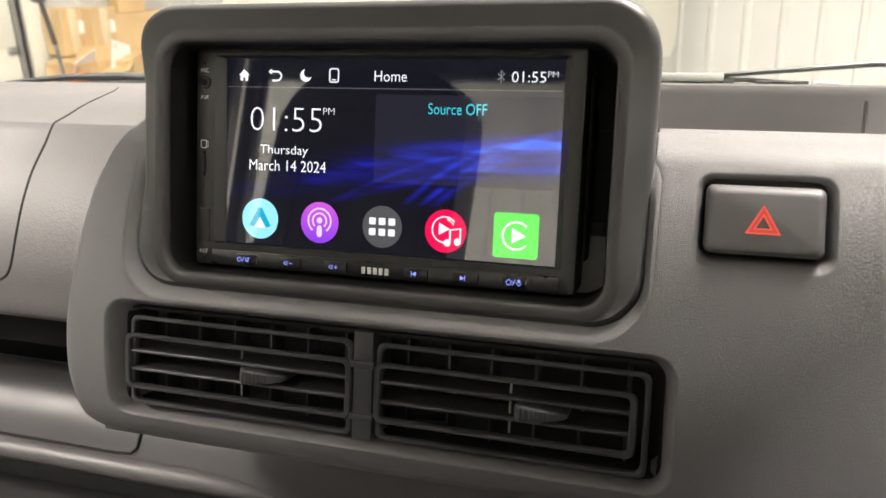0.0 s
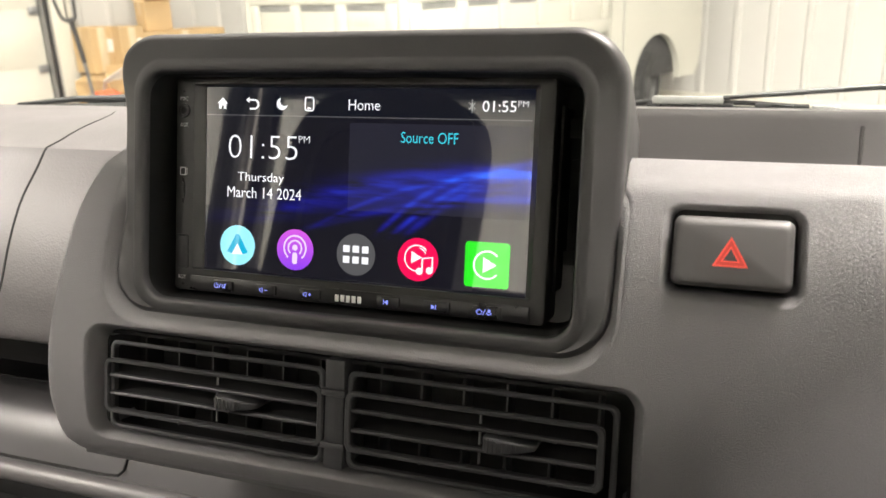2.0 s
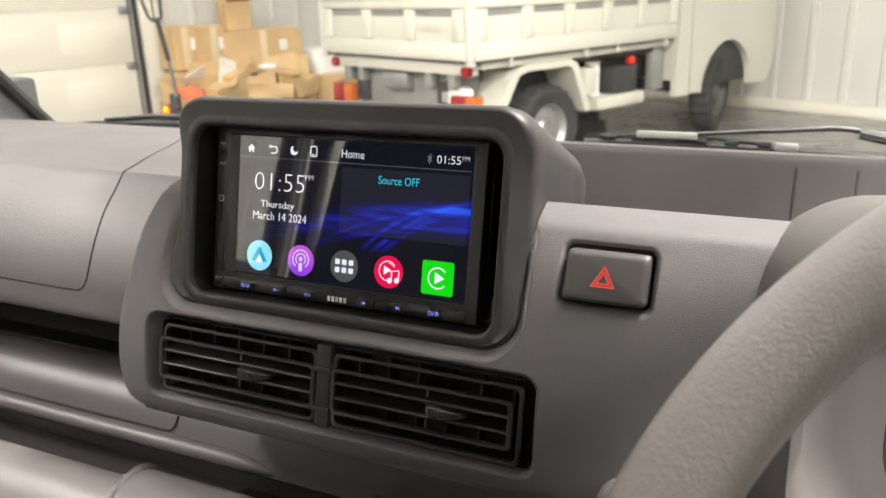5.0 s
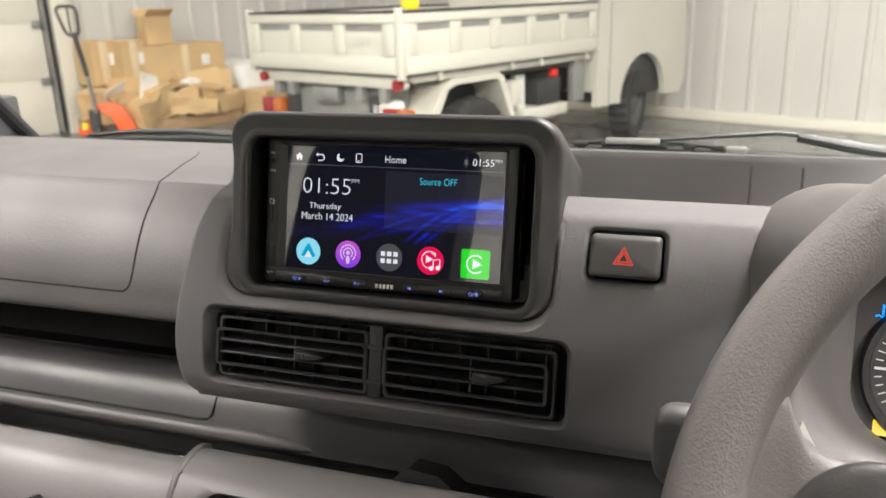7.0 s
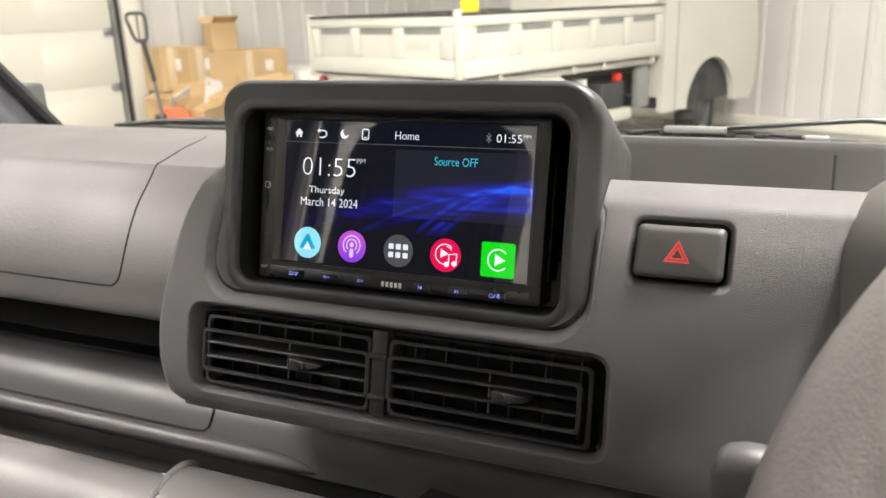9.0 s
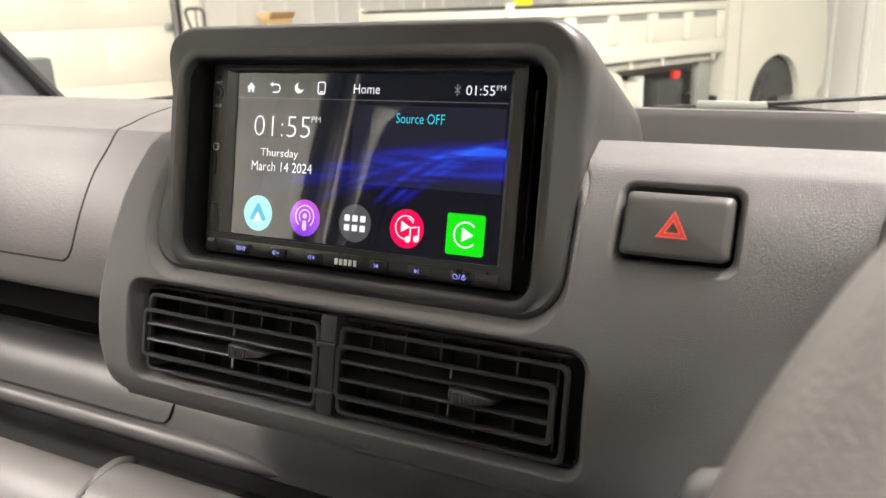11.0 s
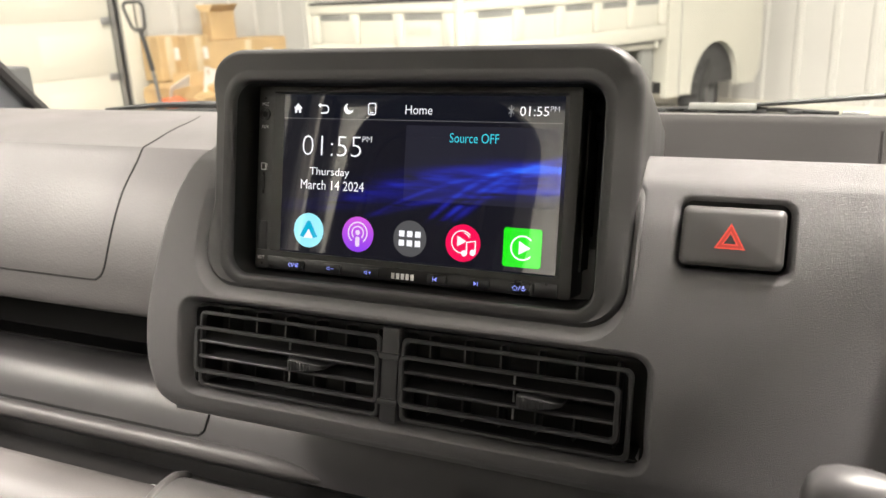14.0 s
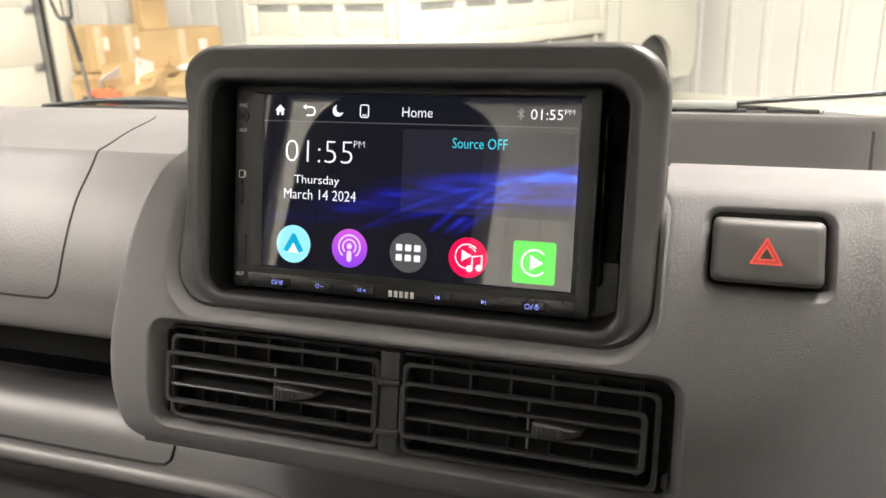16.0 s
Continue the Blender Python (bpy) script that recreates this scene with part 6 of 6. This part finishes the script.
def stack():
    p = thing("pallet", "worn wooden pallet on the floor", "pallet", SHOP @ pose(-7.28, 3.86, 0, 0, 0, 90), group="pallets")
    for k in range(7):
        bm = bmesh.new()
        box(bm, -0.68 + k * 0.205, -0.68 + k * 0.205 + 0.12, -0.40, 0.40, 0.115, 0.135, 0.003)
        part("board", bm, WOOD, p)
    for y in (-0.38, -0.04, 0.30):
        bm = bmesh.new()
        box(bm, -0.68, 0.68, y, y + 0.08, 0.0, 0.115, 0.004)
        part("bearer", bm, WOOD, p)
    # x, y of the middle, height of the foot, size along x, y and z, turn, open
    for x, y, z, sx, sy, sz, tn, fl in (
        (-7.22, 3.84, 0.390, 0.42, 0.46, 0.030, 6, False), (-7.22, 4.30, 0.372, 0.40, 0.40, 0.024, -5, False),
        (-7.38, 4.13, 0.398, 0.46, 0.86, 0.385, -2, False), (-7.34, 3.58, 0.448, 0.36, 0.24, 0.40, 5, False), (-7.46, 3.36, 0.448, 0.34, 0.22, 0.41, 3, False),
        (-7.40, 3.96, 0.785, 0.22, 0.26, 0.27, -4, True)):
        carton(x, y, z, sx, sy, sz, tn, fl)
    # torn sheets and flaps that stick out of the heap
    rnd = random.Random(11)
    for k in range(16):
        w, h, lean = rnd.uniform(0.10, 0.30), rnd.uniform(0.08, 0.24), rnd.uniform(-70, 70)
        bm = bmesh.new()
        fold = rnd.uniform(0.02, 0.06)
        loft(bm, [[(-w / 2, -0.003, z), (w / 2 + 0.03 * z / h, -0.003 + b, z), (w / 2 + 0.03 * z / h, 0.003 + b, z), (-w / 2, 0.003, z)] for z, b in ((-0.06, 0.0), (h * 0.45, 0.0), (h * 0.6, fold * 0.4), (h, fold))], cap0=True, cap1=True)
        solid("cardboard_sheet", bm, CARD if k % 4 else PAPER, SHOP @ pose(rnd.uniform(-7.12, -6.98), 3.28 + 0.078 * k, rnd.uniform(0.30, 0.37), lean * 0.8, rnd.uniform(-25, 25), 90 + rnd.uniform(-35, 35)), "torn brown cardboard sheet in the heap" if k % 4 else "crumpled white paper sheet in the heap", "cardboard" if k % 4 else "paper", group="torn sheets")
    # the heap below: crushed and flattened cartons
    for x, y, z, sx, sy, sz, tn, cr, ti in (
        (-7.24, 3.38, 0.140, 0.46, 0.42, 0.28, 12, 0.05, 3), (-7.16, 3.84, 0.140, 0.48, 0.48, 0.23, -8, 0.06, 0), (-7.20, 4.33, 0.140, 0.48, 0.44, 0.22, 6, 0.05, -2),
        (-6.92, 3.52, 0.140, 0.20, 0.44, 0.20, 24, 0.06, 10), (-6.90, 3.98, 0.140, 0.16, 0.40, 0.14, -14, 0.05, -8), (-6.93, 4.40, 0.140, 0.14, 0.36, 0.18, 9, 0.05, 6),
        (-7.04, 3.72, 0.375, 0.22, 0.40, 0.05, 18, 0.03, 8), (-7.02, 4.20, 0.355, 0.20, 0.36, 0.04, -16, 0.03, -7)):
        carton(x, y, z, sx, sy, sz, tn, False, False, "heaped cartons", cr, ti)
    # bulky goods beside the stack
    bm = bmesh.new()
    loft(bm, [[(a * s, b * s, z) for a, b in rrect(-0.32, 0.32, -0.27, 0.27, 0.12, 5, 3)] for s, z in ((1.0, 0.0), (1.04, 0.2), (0.98, 0.42), (0.85, 0.52), (0.5, 0.57))], cap0=True, cap1=True)
    for v in bm.verts:
        v.co += 0.035 * noise.noise_vector(v.co * 6)
        v.co.z = max(v.co.z, 0.0)
    solid("wrapped_goods", bm, WRAP, SHOP @ pose(-7.35, 4.92, 0.0), "bulky goods in white plastic wrap", "bundle")
    carton(-6.86, 4.86, 0.0, 0.40, 0.52, 0.30, 12)
    # crumpled paper between the cartons
    bm = bmesh.new()
    loft(bm, [[(a * s, b * s, z) for a, b in rrect(-0.10, 0.10, -0.22, 0.22, 0.08, 5, 3)] for s, z in ((1.0, 0.0), (1.05, 0.05), (0.8, 0.09), (0.4, 0.11))], cap0=True, cap1=True)
    for v in bm.verts:
        v.co += 0.02 * noise.noise_vector(v.co * 14)
    solid("packing_paper", bm, PAPER, SHOP @ pose(-7.02, 4.06, 0.415, 0, 0, 0) @ Matrix.Scale(0.45, 4), "crumpled packing paper on a carton", "paper")


stack()


def pallet_jack():
    j = thing("pallet_jack", "orange pallet jack with a black looped handle", "pallet jack", SHOP @ pose(-6.825, 3.065, 0, 0, 0, 150))
    for s in (-0.17, 0.17):
        bm = bmesh.new()
        box(bm, 0.10, 1.10, s - 0.07, s + 0.07, 0.06, 0.12, 0.01)
        part("fork", bm, ORANGE, j, "orange steel fork")
        bm = bmesh.new()
        tube(bm, [(1.0, s - 0.05, 0.04), (1.0, s + 0.05, 0.04)], 0.04, 14)
        part("fork_roller", bm, RUBBER, j)
    bm = bmesh.new()
    loft(bm, [[(0.0, -0.25, 0.10), (0.0, -0.10, 0.10), (0.14, -0.10, 0.10), (0.14, -0.25, 0.10)], [(0.0, -0.22, 0.20), (0.0, -0.06, 0.22), (0.13, -0.06, 0.22), (0.13, -0.22, 0.20)], [(0.01, -0.16, 0.30), (0.01, 0.04, 0.29), (0.11, 0.04, 0.29), (0.11, -0.16, 0.30)], [(0.02, -0.10, 0.345), (0.02, 0.07, 0.335), (0.09, 0.07, 0.335), (0.09, -0.10, 0.345)]], cap0=True, cap1=True)
    part("carriage", bm, ORANGE, j, "orange carriage")
    bm = bmesh.new()
    tube(bm, [(-0.02, 0.07, 0.12), (-0.02, 0.07, 0.30)], 0.05, 14)
    part("pump", bm, DARKSTEEL, j, "dark hydraulic pump")
    for s in (-0.06, 0.06):
        bm = bmesh.new()
        tube(bm, [(-0.06, s - 0.025, 0.085), (-0.06, s + 0.025, 0.085)], 0.085, 20)
        part("steer_wheel", bm, RUBBER, j)
    bm = bmesh.new()
    tube(bm, [(-0.06, 0.05, 0.28), (-0.09, 0.06, 0.45), (-0.12, 0.07, 0.60)], 0.016, 10)
    part("handle_foot", bm, GALV, j, "bare steel foot of the handle")
    bm = bmesh.new()
    tube(bm, [(-0.12, 0.07, 0.60), (-0.15, 0.09, 0.78), (-0.18, 0.115, 0.96)], 0.021, 10)
    part("handle_bar", bm, DARKSTEEL, j, "dark handle bar")
    bm = bmesh.new()
    c = Vector((-0.205, 0.132, 1.06))
    pts = [c + Vector((-0.04 * b, a * (0.78 + 1.7 * b) + 0.12 * b, b)) for a, b in rrect(-0.085, 0.085, -0.12, 0.11, 0.05, 5, 2)]
    tube(bm, pts, 0.014, 8, closed=True)
    part("handle_loop", bm, DARKSTEEL, j, "dark looped grip")
    bm = bmesh.new()
    tube(bm, [c + Vector((0.005, 0, -0.13)), c + Vector((-0.002, 0, 0.11))], 0.008, 8)
    part("release_lever", bm, DARKSTEEL, j)
    bm = bmesh.new()
    box(bm, -0.02, 0.02, 0.14, 0.19, 0.13, 0.19, 0.01)
    part("yellow_tag", bm, YELLOW, j, "yellow tag")


pallet_jack()
